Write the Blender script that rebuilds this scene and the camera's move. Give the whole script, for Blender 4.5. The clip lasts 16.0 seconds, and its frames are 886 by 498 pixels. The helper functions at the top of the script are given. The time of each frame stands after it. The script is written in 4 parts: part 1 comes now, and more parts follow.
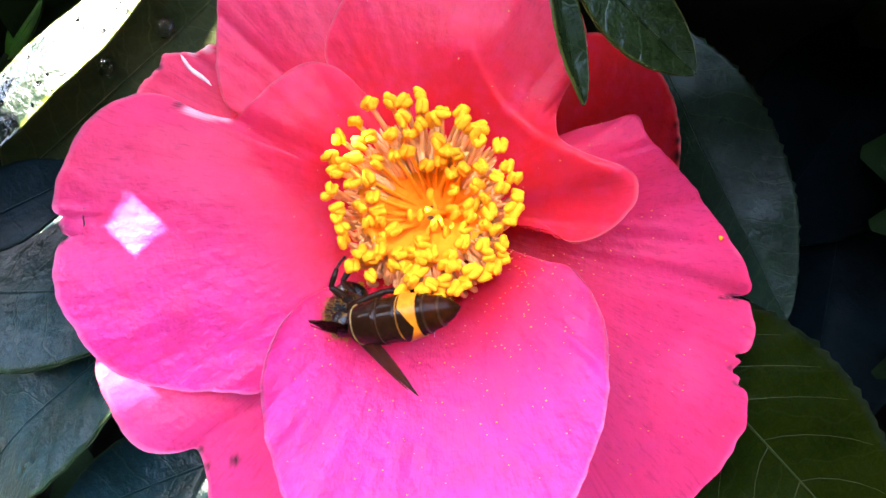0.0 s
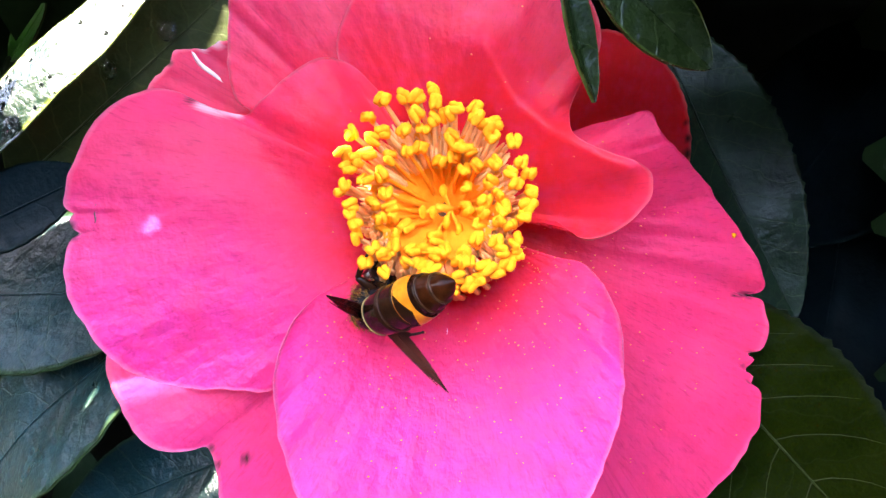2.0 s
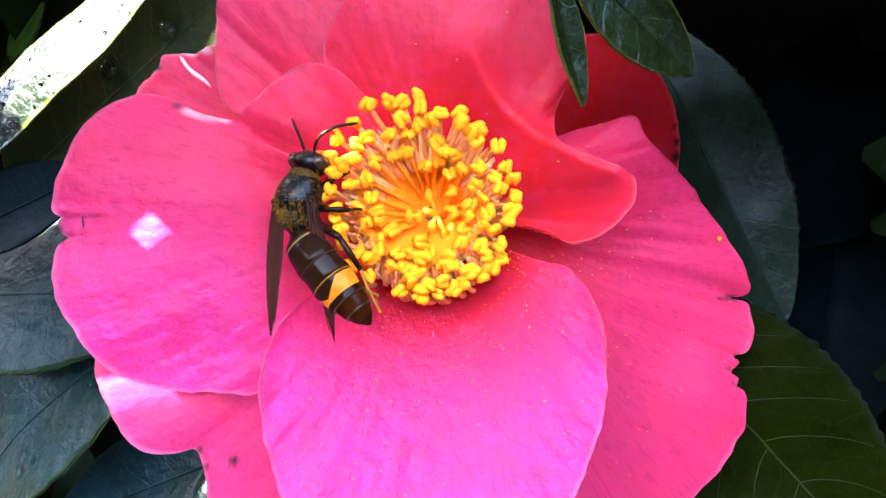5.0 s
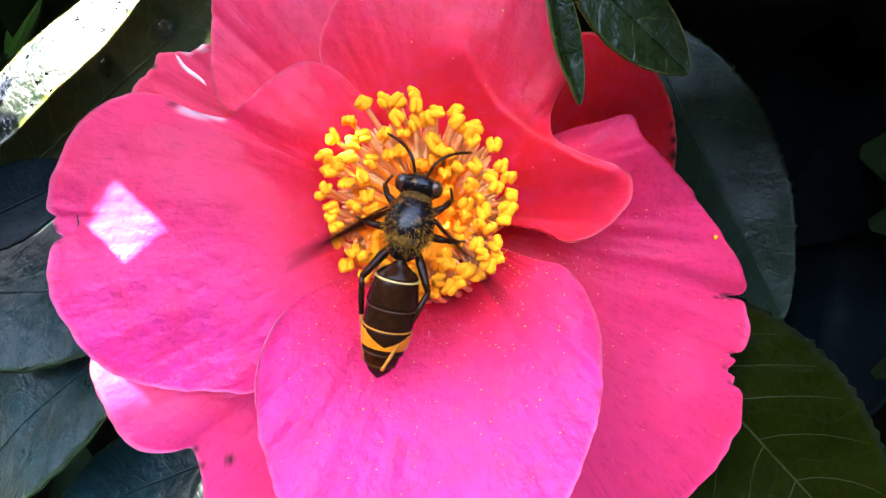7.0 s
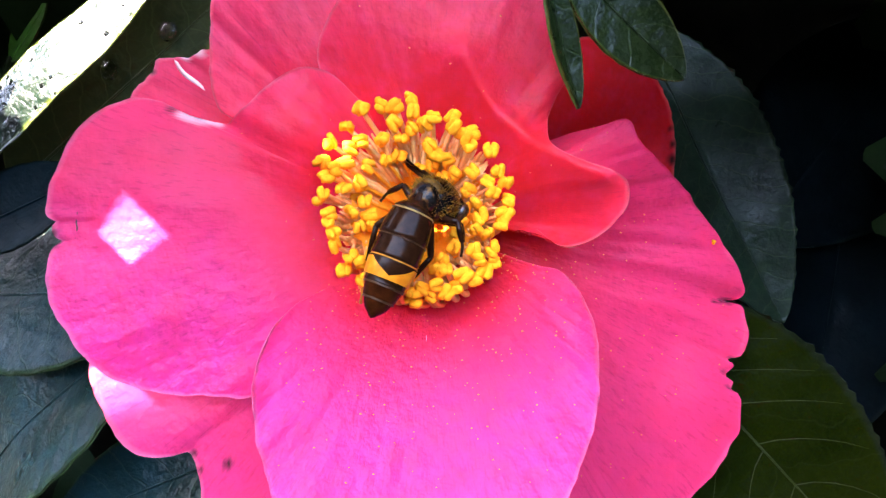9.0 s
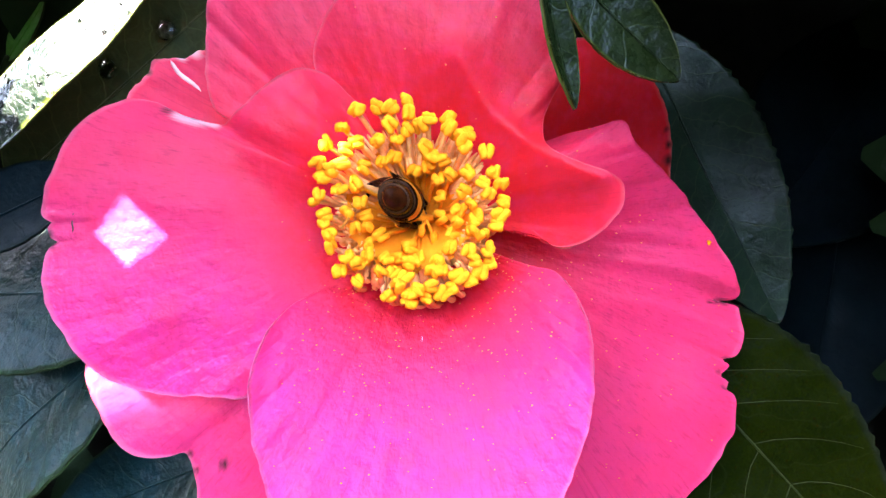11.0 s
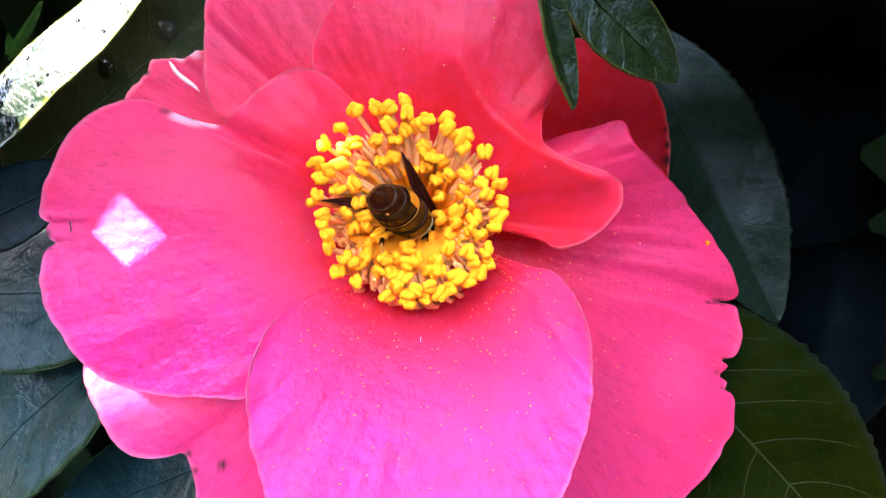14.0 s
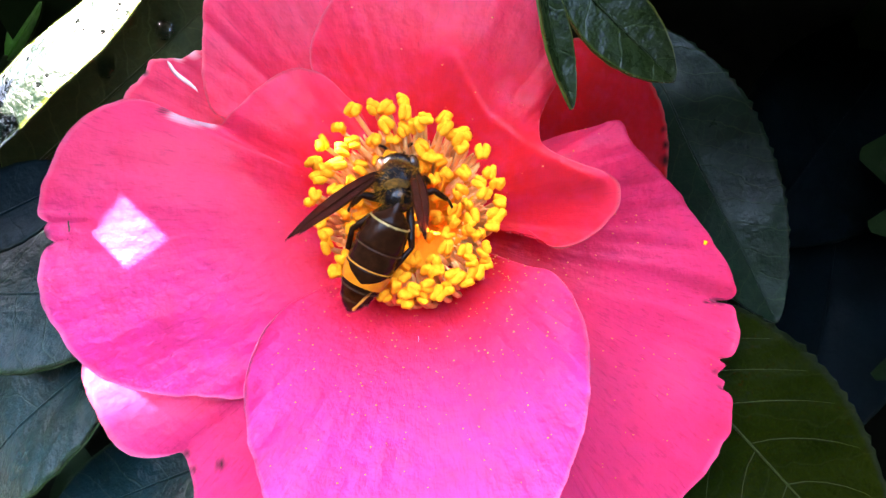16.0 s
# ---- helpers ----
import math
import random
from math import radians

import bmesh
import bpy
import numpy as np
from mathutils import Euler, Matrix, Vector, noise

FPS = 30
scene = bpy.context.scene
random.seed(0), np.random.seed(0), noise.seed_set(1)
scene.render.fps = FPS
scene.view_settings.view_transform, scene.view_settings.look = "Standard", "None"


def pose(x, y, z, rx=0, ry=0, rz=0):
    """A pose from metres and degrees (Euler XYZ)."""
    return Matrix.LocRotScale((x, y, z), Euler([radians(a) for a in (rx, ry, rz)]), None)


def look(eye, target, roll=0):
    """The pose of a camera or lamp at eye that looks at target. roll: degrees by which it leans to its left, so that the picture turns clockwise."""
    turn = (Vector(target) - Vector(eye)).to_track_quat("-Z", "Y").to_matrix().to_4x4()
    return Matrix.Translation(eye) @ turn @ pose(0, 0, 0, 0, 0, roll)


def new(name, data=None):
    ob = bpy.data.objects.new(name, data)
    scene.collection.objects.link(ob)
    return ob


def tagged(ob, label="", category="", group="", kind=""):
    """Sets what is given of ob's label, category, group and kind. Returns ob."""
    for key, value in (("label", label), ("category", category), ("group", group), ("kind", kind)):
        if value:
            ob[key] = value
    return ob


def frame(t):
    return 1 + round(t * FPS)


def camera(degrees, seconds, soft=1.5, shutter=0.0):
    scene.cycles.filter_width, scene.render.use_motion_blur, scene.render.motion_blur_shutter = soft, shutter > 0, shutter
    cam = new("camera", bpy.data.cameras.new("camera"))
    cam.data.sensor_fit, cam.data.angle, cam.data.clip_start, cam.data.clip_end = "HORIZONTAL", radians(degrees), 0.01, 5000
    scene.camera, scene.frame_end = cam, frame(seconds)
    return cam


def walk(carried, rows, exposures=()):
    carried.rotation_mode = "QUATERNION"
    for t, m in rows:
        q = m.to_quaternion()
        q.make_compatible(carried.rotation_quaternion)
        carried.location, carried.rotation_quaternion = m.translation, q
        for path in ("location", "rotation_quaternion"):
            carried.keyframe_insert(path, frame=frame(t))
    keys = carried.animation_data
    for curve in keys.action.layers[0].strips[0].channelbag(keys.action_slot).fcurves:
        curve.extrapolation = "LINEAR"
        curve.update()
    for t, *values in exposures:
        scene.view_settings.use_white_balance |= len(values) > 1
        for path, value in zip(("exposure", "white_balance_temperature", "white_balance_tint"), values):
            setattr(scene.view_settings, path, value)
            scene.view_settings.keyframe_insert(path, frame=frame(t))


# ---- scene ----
MM = 0.001
cam = camera(65.8, 16.0, soft=1.4, shutter=0.5)
# The flower's own space: x right, y up along its face, z out of its face, 1.25 m over the ground.
FRONT = pose(0, 0, 1.25, 72, 0, 0)
EYE_OFF = 78.8


def at(x, y, z, rx=0, ry=0, rz=0):
    """A pose in the flower's space, in millimetres and degrees, as a pose in the world."""
    return FRONT @ pose(x * MM, y * MM, z * MM, rx, ry, rz)


# seconds, then the sway of the branch in millimetres (right, up, out), then the small turns of the camera
SWAY = [
    (0.0, 0.00, 0.00, 0.00, 0.0, 0.0),
    (0.5, 0.52, 0.26, 0.24, 5.4, 4.6),
    (1.0, 0.70, 0.40, 0.34, 3.9, 3.9),
    (1.5, 0.87, 0.41, 0.39, 0.8, 0.8),
    (2.0, 1.30, 0.65, 0.51, 3.1, 3.9),
    (2.5, 0.98, 0.49, 0.36, 3.1, 2.4),
    (3.0, 0.53, 0.42, 0.28, 1.5, 3.1),
    (3.5, 0.94, 0.11, 0.21, 4.0, 6.0),
    (6.0, -1.36, 0.11, -0.30, 0.0, -0.8),
    (6.5, -1.50, -0.25, -0.33, -0.8, -2.2),
    (7.0, -0.62, 0.02, -0.04, -0.8, -0.7),
    (7.5, -1.14, -0.17, -0.21, 2.3, 1.6),
    (8.0, -0.63, -0.24, 0.04, -0.8, -2.3),
    (8.5, -1.15, -0.27, -0.09, 0.0, -1.5),
    (9.0, -1.24, -0.25, -0.20, 3.9, 3.9),
    (11.5, -1.60, -0.46, -0.36, 0.8, 2.4),
    (12.0, -1.12, -0.31, -0.12, 2.3, 3.9),
    (12.5, -1.26, -0.43, -0.23, -0.8, 1.6),
    (13.0, -1.19, -0.30, -0.20, 1.6, 3.1),
    (13.5, -1.77, -0.55, -0.29, 0.8, 1.6),
    (14.0, -1.68, -0.55, -0.33, 0.0, 1.6),
    (14.5, -1.70, -0.47, -0.30, 2.3, 4.6),
    (15.0, -1.78, -0.49, -0.30, -1.5, 0.8),
    (15.5, -1.70, -0.40, -0.34, 0.8, 3.9),
    (16.0, -1.87, -0.45, -0.43, -0.8, 2.4),
]
STEP = 0.0473  # degrees to one unit of the camera's small turns
walk(cam, [(t, at(0, 0, EYE_OFF, b * STEP, a * STEP, 0)) for t, _, _, _, a, b in SWAY], [(0.0, 5.35, 6900, 13), (6.2, 5.33, 6900, 13), (7.0, 5.22, 6900, 16), (9.0, 5.22, 6900, 16), (11.3, 5.35, 6900, 13), (16.0, 5.35, 6900, 13)])

# ---- world and sun ----
SUN_WAY = Vector((-0.60, 0.62, 0.50)).normalized()  # towards the sun, in the flower's space
sun_dir = FRONT.to_3x3() @ SUN_WAY
world = bpy.data.worlds.new("sky")
scene.world = world
world.use_nodes = True
wn = world.node_tree.nodes
sky = wn.new("ShaderNodeTexSky")
sky.sky_type, sky.sun_disc = "NISHITA", False
sky.sun_elevation = math.asin(sun_dir.z)
sky.sun_rotation = math.atan2(sun_dir.x, sun_dir.y)
world.node_tree.links.new(sky.outputs[0], wn["Background"].inputs[0])
wn["Background"].inputs[1].default_value = 0.12
sun_data = bpy.data.lights.new("sun", "SUN")
sun_data.energy, sun_data.angle, sun_data.color = 5.0, radians(0.53), (1.0, 0.95, 0.87)
sun = new("sun", sun_data)
sun.matrix_world = look(sun_dir * 5, (0, 0, 0))


# ---- materials ----
class Mat:
    """A node material with short words for the nodes that are used over and over."""

    def __init__(self, name, rough=0.5, spec=0.5):
        self.m = bpy.data.materials.new(name)
        self.m.use_nodes = True
        self.t = self.m.node_tree
        self.b = self.t.nodes["Principled BSDF"]
        self.b.inputs["Roughness"].default_value = rough
        self.b.inputs["Specular IOR Level"].default_value = spec
        self.out = self.t.nodes["Material Output"]

    def node(self, kind, **inputs):
        n = self.t.nodes.new("ShaderNode" + kind)
        for k, v in inputs.items():
            n.inputs[k.replace("_", " ")].default_value = v
        return n

    def link(self, a, b):
        self.t.links.new(a, b)

    def coords(self, what="Object", scale=(1, 1, 1)):
        c = self.t.nodes.new("ShaderNodeTexCoord")
        mp = self.node("Mapping", Scale=scale)
        self.link(c.outputs[what], mp.inputs["Vector"])
        return mp.outputs[0]

    def noise(self, vec, scale, detail=4.0, rough=0.55):
        n = self.node("TexNoise", Scale=scale, Detail=detail, Roughness=rough)
        self.link(vec, n.inputs["Vector"])
        return n.outputs["Fac"]

    def ramp(self, fac, *stops):
        r = self.t.nodes.new("ShaderNodeValToRGB")
        els = r.color_ramp.elements
        while len(els) < len(stops):
            els.new(0.5)
        for e, (p, c) in zip(els, stops):
            e.position, e.color = p, (*c, 1)
        self.link(fac, r.inputs[0])
        return r.outputs[0]

    def mix(self, fac, a, b, how="MIX"):
        n = self.t.nodes.new("ShaderNodeMix")
        n.data_type, n.blend_type = "RGBA", how
        for s, v in ((0, fac), (6, a), (7, b)):
            if isinstance(v, bpy.types.NodeSocket):
                self.link(v, n.inputs[s])
            else:
                n.inputs[s].default_value = (*v, 1) if isinstance(v, tuple) else v
        return n.outputs[2]

    def math(self, how, a, b):
        n = self.t.nodes.new("ShaderNodeMath")
        n.operation = how
        for s, v in ((0, a), (1, b)):
            if isinstance(v, bpy.types.NodeSocket):
                self.link(v, n.inputs[s])
            else:
                n.inputs[s].default_value = v
        return n.outputs[0]

    def attr(self, name):
        n = self.t.nodes.new("ShaderNodeAttribute")
        n.attribute_name = name
        return n.outputs["Fac"]

    def colour(self, c):
        if isinstance(c, tuple):
            self.b.inputs["Base Color"].default_value = (*c, 1)
        else:
            self.link(c, self.b.inputs["Base Color"])

    def bump(self, h, strength, dist):
        n = self.node("Bump", Strength=strength, Distance=dist)
        self.link(h, n.inputs["Height"])
        self.link(n.outputs[0], self.b.inputs["Normal"])
        return n.outputs[0]

    def translucent(self, share, colour, normal=None):
        """Lets a share of the light through, as thin living tissue does."""
        tr = self.t.nodes.new("ShaderNodeBsdfTranslucent")
        if isinstance(colour, tuple):
            tr.inputs[0].default_value = (*colour, 1)
        else:
            self.link(colour, tr.inputs[0])
        if normal:
            self.link(normal, tr.inputs["Normal"])
        mx = self.t.nodes.new("ShaderNodeMixShader")
        mx.inputs[0].default_value = share
        self.link(self.b.outputs[0], mx.inputs[1])
        self.link(tr.outputs[0], mx.inputs[2])
        self.link(mx.outputs[0], self.out.inputs[0])


def petal_material():
    m = Mat("petal", 0.42, 0.24)
    uv = m.coords("UV", (60, 12, 1))
    streak = m.noise(uv, 1.0, 5, 0.6)
    fine = m.noise(m.coords("UV", (150, 60, 1)), 1.0, 4, 0.65)
    blotch = m.noise(m.coords("Object", (160, 160, 160)), 1.0, 3)
    grow = m.attr("reach")
    base = m.ramp(grow, (0.0, (0.87, 0.018, 0.008)), (0.4, (0.87, 0.021, 0.026)), (0.75, (0.86, 0.034, 0.086)), (1.0, (0.84, 0.044, 0.118)))
    # purple for blue skylight on upturned petals, put into the base colour
    base = m.mix(m.math("MULTIPLY", m.attr("sky_tone"), m.ramp(grow, (0.3, (0, 0, 0)), (0.7, (1, 1, 1)))), base, (0.82, 0.045, 0.36))
    dash = m.noise(m.coords("UV", (210, 22, 1)), 1.0, 3, 0.6)
    base = m.mix(m.ramp(streak, (0.5, (0, 0, 0)), (0.8, (0.22, 0.22, 0.22))), base, (0.66, 0.008, 0.05))
    base = m.mix(m.math("MULTIPLY", m.ramp(dash, (0.54, (0, 0, 0)), (0.72, (0.42, 0.42, 0.42))), m.ramp(grow, (0.3, (0, 0, 0)), (0.8, (1, 1, 1)))), base, (0.45, 0.004, 0.05))
    cloud = m.noise(m.coords("Object", (380, 380, 380)), 1.0, 3, 0.55)
    base = m.mix(m.ramp(cloud, (0.45, (0, 0, 0)), (0.75, (0.45, 0.45, 0.45))), base, (0.92, 0.045, 0.15))
    base = m.mix(m.ramp(blotch, (0.45, (0, 0, 0)), (0.75, (0.35, 0.35, 0.35))), base, (0.9, 0.04, 0.11))
    # whitish marks: the hind petal's own streak, and sunlight painted along rims
    base = m.mix(m.attr("pale"), base, (0.82, 0.55, 0.55))
    base = m.mix(m.attr("scar"), base, (0.035, 0.012, 0.008))
    m.colour(base)
    h = m.math("ADD", m.math("MULTIPLY", streak, 0.5), m.math("MULTIPLY", fine, 0.22))
    h = m.math("ADD", h, m.math("MULTIPLY", cloud, 2.0))
    pucker = m.noise(m.coords("Object", (1000, 1000, 1000)), 1.0, 1, 0.5)
    h = m.math("ADD", h, m.math("MULTIPLY", pucker, 0.45))
    firm = m.attr("sky_tone")
    h = m.math("MULTIPLY", h, m.math("ADD", 0.3, m.math("MULTIPLY", m.math("MULTIPLY", firm, firm), 2.6)))
    nrm = m.bump(h, 0.4, 0.0009)
    m.b.inputs["Sheen Weight"].default_value = 0.12
    m.b.inputs["Sheen Roughness"].default_value = 0.4
    m.b.inputs["Sheen Tint"].default_value = (0.9, 0.6, 1.0, 1)
    m.translucent(0.48, base, nrm)
    return m.m


def leaf_material(name, dark, light, rough, tint, gloss=0.3, relief=0.5, veins=0.3, rim=(0.05, 0.065, 0.015), vein_colour=(0.09, 0.12, 0.04), spread=5.2, depth=0.0006):
    """A leathery leaf: mottled green, a net of veins that runs out from the midrib (the leaf's y), a waxy gloss."""
    m = Mat(name, rough, gloss)
    big = m.noise(m.coords("Object", (60, 60, 60)), 1.0, 4)
    mid = m.noise(m.coords("Object", (190, 190, 190)), 1.0, 4, 0.6)
    fine = m.noise(m.coords("Object", (700, 700, 700)), 1.0, 5)
    base = m.ramp(big, (0.36, dark), (0.64, light))
    base = m.mix(m.ramp(fine, (0.5, (0, 0, 0)), (0.8, (0.45, 0.45, 0.45))), base, tint)
    h = m.math("ADD", m.math("MULTIPLY", mid, 1.5), m.math("MULTIPLY", fine, 0.35))
    if veins:
        c = m.t.nodes.new("ShaderNodeTexCoord")
        x = m.t.nodes.new("ShaderNodeSeparateXYZ")
        m.link(c.outputs["Object"], x.inputs[0])
        run = m.math("SUBTRACT", x.outputs[1], m.math("MULTIPLY", m.math("ABSOLUTE", x.outputs[0], 0.0), 0.75))
        run = m.math("ADD", m.math("MULTIPLY", run, 1000 / spread), m.math("MULTIPLY", big, 2.4))
        line = m.ramp(m.math("PINGPONG", run, 0.5), (0.0, (1, 1, 1)), (0.045, (0, 0, 0)))
        cell = m.node("TexVoronoi", Scale=1.0)
        cell.feature = "DISTANCE_TO_EDGE"
        warp = m.node("TexNoise", Scale=150.0, Detail=2.0)
        m.link(c.outputs["Object"], warp.inputs["Vector"])
        bent = m.t.nodes.new("ShaderNodeVectorMath")
        bent.operation = "MULTIPLY_ADD"
        m.link(warp.outputs["Color"], bent.inputs[0])
        bent.inputs[1].default_value = (0.004, 0.004, 0.004)
        m.link(c.outputs["Object"], bent.inputs[2])
        up = m.node("Mapping", Scale=(420, 420, 420))
        m.link(bent.outputs[0], up.inputs[0])
        m.link(up.outputs[0], cell.inputs["Vector"])
        net = m.ramp(cell.outputs["Distance"], (0.0, (0.35, 0.35, 0.35)), (0.07, (0, 0, 0)))
        both = m.math("MAXIMUM", line, net)
        base = m.mix(m.math("MULTIPLY", both, veins), base, vein_colour)
        h = m.math("SUBTRACT", h, m.math("ADD", m.math("MULTIPLY", line, 0.07), m.math("MULTIPLY", net, 0.03)))
    base = m.mix(m.attr("edge"), base, rim)
    m.colour(base)
    m.link(m.ramp(mid, (0.3, (rough * 0.75,) * 3), (0.75, (min(1, rough * 1.4),) * 3)), m.b.inputs["Roughness"])
    m.bump(h, relief, depth)
    return m.m


def plain(name, a, b, rough, scale=900, spec=0.5, bump=0.25, dist=0.0002, let=0.0, lo=0.32, hi=0.7, dim=0.6):
    """Two colours mottled at the given scale (per metre), with fine relief."""
    m = Mat(name, rough, spec)
    n = m.noise(m.coords("Object", (scale,) * 3), 1.0, 5)
    n2 = m.noise(m.coords("Object", (scale * 0.2,) * 3), 1.0, 3)
    base = m.ramp(n, (lo, a), (hi, b))
    base = m.mix(m.ramp(n2, (0.4, (0, 0, 0)), (0.7, (0.5, 0.5, 0.5))), base, tuple(dim * c for c in a))
    m.colour(base)
    nrm = m.bump(n, bump, dist)
    if let:
        m.translucent(let, base, nrm)
    return m.m


PETAL = petal_material()
LEAF = leaf_material("camellia_leaf", (0.008, 0.018, 0.006), (0.016, 0.032, 0.009), 0.42, (0.022, 0.036, 0.012), 0.15, 0.3, 0.0)
# bluish patches put the sky's reflection into this leaf colour
SKY_TINTED = leaf_material("sky_tinted_leaf", (0.001, 0.006, 0.0035), (0.005, 0.021, 0.025), 0.32, (0.005, 0.018, 0.017), 0.12, 1.0, 0.12, (0.02, 0.035, 0.012), depth=0.0006)
HANGING = leaf_material("hanging_leaf", (0.004, 0.008, 0.002), (0.008, 0.014, 0.003), 0.26, (0.014, 0.022, 0.006), 0.12, 0.6, 0.1, (0.045, 0.05, 0.01))
SERRATE = leaf_material("serrate_leaf", (0.004, 0.008, 0.003), (0.008, 0.019, 0.010), 0.36, (0.010, 0.024, 0.013), 0.12, 0.55, 0.15)
# a darker copy of the leaf green, with deep shade put into its colour
SHADE_DARK = leaf_material("shade_dark_leaf", (0.0012, 0.0045, 0.0055), (0.003, 0.0075, 0.010), 0.4, (0.004, 0.009, 0.011), 0.04, 0.5, 0.1, (0.004, 0.009, 0.008), (0.005, 0.012, 0.010))
SHADED = leaf_material("shaded_leaf", (0.012, 0.015, 0.004), (0.022, 0.026, 0.007), 0.45, (0.028, 0.032, 0.011), 0.1, 0.5, 0.15)
WET = leaf_material("wet_leaf", (0.002, 0.005, 0.003), (0.004, 0.009, 0.005), 0.21, (0.005, 0.010, 0.006), 0.5, 1.0, 0.0, (0.025, 0.032, 0.006), depth=0.0005)
SPRIG = leaf_material("young_leaf", (0.05, 0.16, 0.012), (0.08, 0.22, 0.02), 0.5, (0.09, 0.25, 0.025))
# olive green, darkened further to stand for the flower's shade on it
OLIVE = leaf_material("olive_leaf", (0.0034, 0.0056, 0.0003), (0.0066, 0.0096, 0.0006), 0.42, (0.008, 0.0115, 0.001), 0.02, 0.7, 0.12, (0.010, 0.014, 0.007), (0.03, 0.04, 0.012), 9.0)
VEIN = plain("leaf_vein", (0.015, 0.02, 0.006), (0.025, 0.03, 0.01), 0.6, spec=0.1)
ANTHER = plain("anther", (0.99, 0.26, 0.004), (0.99, 0.40, 0.018), 0.75, 2500, 0.1, 0.4, 0.0002, dim=0.92)
FILAMENT = plain("filament", (0.99, 0.40, 0.11), (0.99, 0.52, 0.21), 0.5, 800, 0.1, 0.2, 0.0002, dim=0.95)
THROAT = plain("stamen_throat", (0.99, 0.27, 0.008), (0.99, 0.36, 0.02), 0.7, 900, 0.1, 0.3, 0.0002, dim=0.92)
OVARY = plain("ovary", (0.10, 0.04, 0.005), (0.22, 0.10, 0.012), 0.5)
POLLEN = plain("pollen", (0.92, 0.20, 0.04), (0.95, 0.34, 0.08), 0.8, 3000)
BLACK = plain("hornet_black", (0.012, 0.0035, 0.0015), (0.027, 0.008, 0.003), 0.16, 1500, 0.09, 0.25, 0.0001)
FUR = plain("hornet_fur", (0.010, 0.004, 0.002), (0.20, 0.082, 0.006), 0.6, 2600, 0.12, 0.8, 0.0003)
COAT = plain("hornet_coat", (0.006, 0.0035, 0.0035), (0.20, 0.072, 0.005), 0.26, 1100, 0.22, 0.6, 0.0002, lo=0.55, hi=0.72)
GOLD = plain("hornet_hair", (0.14, 0.06, 0.006), (0.38, 0.17, 0.015), 0.6, 1500, 0.1)
TAIL = plain("hornet_tail", (0.016, 0.003, 0.001), (0.044, 0.009, 0.002), 0.18, 1200, 0.05, 0.4, 0.0001)
TARSUS = plain("hornet_tarsus", (0.35, 0.11, 0.012), (0.5, 0.18, 0.02), 0.5, 1200, 0.1)
BROWN = plain("hornet_brown", (0.022, 0.008, 0.003), (0.055, 0.019, 0.006), 0.3, 1200, 0.1, 0.2, 0.0001)
YELLOW = plain("hornet_yellow", (0.62, 0.15, 0.006), (0.75, 0.23, 0.012), 0.35, 1500, 0.12, 0.25, 0.0001)
BAND = plain("hornet_band", (0.28, 0.15, 0.03), (0.42, 0.25, 0.07), 0.45, 2000)
def wing_material():
    m = Mat("hornet_wing", 0.5, 0.01)
    n = m.noise(m.coords("Object", (700, 700, 700)), 1.0, 5)
    m.colour(m.ramp(n, (0.3, (0.030, 0.007, 0.005)), (0.7, (0.07, 0.016, 0.009))))
    m.bump(n, 0.4, 0.0003)
    clear = m.t.nodes.new("ShaderNodeBsdfTransparent")
    clear.inputs[0].default_value = (0.7, 0.3, 0.2, 1)
    mx = m.t.nodes.new("ShaderNodeMixShader")
    mx.inputs[0].default_value = 0.25
    m.link(m.b.outputs[0], mx.inputs[1])
    m.link(clear.outputs[0], mx.inputs[2])
    m.link(mx.outputs[0], m.out.inputs[0])
    return m.m


WING = wing_material()
EYE = plain("hornet_eye", (0.03, 0.010, 0.005), (0.07, 0.025, 0.01), 0.18, 3000)
BARK = plain("bark", (0.03, 0.024, 0.016), (0.07, 0.055, 0.035), 0.85, 300, 0.3, 0.6, 0.0006)
# near-black base that carries the shade inside the bush
SHADE_SHELL = plain("shade_shell", (0.006, 0.007, 0.006), (0.014, 0.014, 0.010), 0.9, 60, 0.1, 0.6, 0.002)
SOIL = plain("soil", (0.03, 0.022, 0.014), (0.07, 0.05, 0.03), 0.95, 40, 0.2, 0.8, 0.01)


def water_material():
    m = Mat("water_drop", 0.02, 0.5)
    m.b.inputs["Transmission Weight"].default_value = 1.0
    m.b.inputs["IOR"].default_value = 1.33
    return m.m


WATER = water_material()


# ---- mesh helpers ----
def link_mesh(name, verts, faces, material, parent=None, label="", floats=None, uvs=None, smooth=True):
    me = bpy.data.meshes.new(name)
    me.from_pydata(verts, [], faces)
    me.materials.append(material)
    if smooth:
        me.polygons.foreach_set("use_smooth", [True] * len(me.polygons))
    for key, values in (floats or {}).items():
        me.attributes.new(key, "FLOAT", "POINT").data.foreach_set("value", values)
    if uvs:
        layer = me.uv_layers.new(name="UVMap")
        for loop in me.loops:
            layer.data[loop.index].uv = uvs[loop.vertex_index]
    me.update()
    ob = new(name, me)
    ob.parent = parent
    if label:
        ob["label"] = label
    return ob


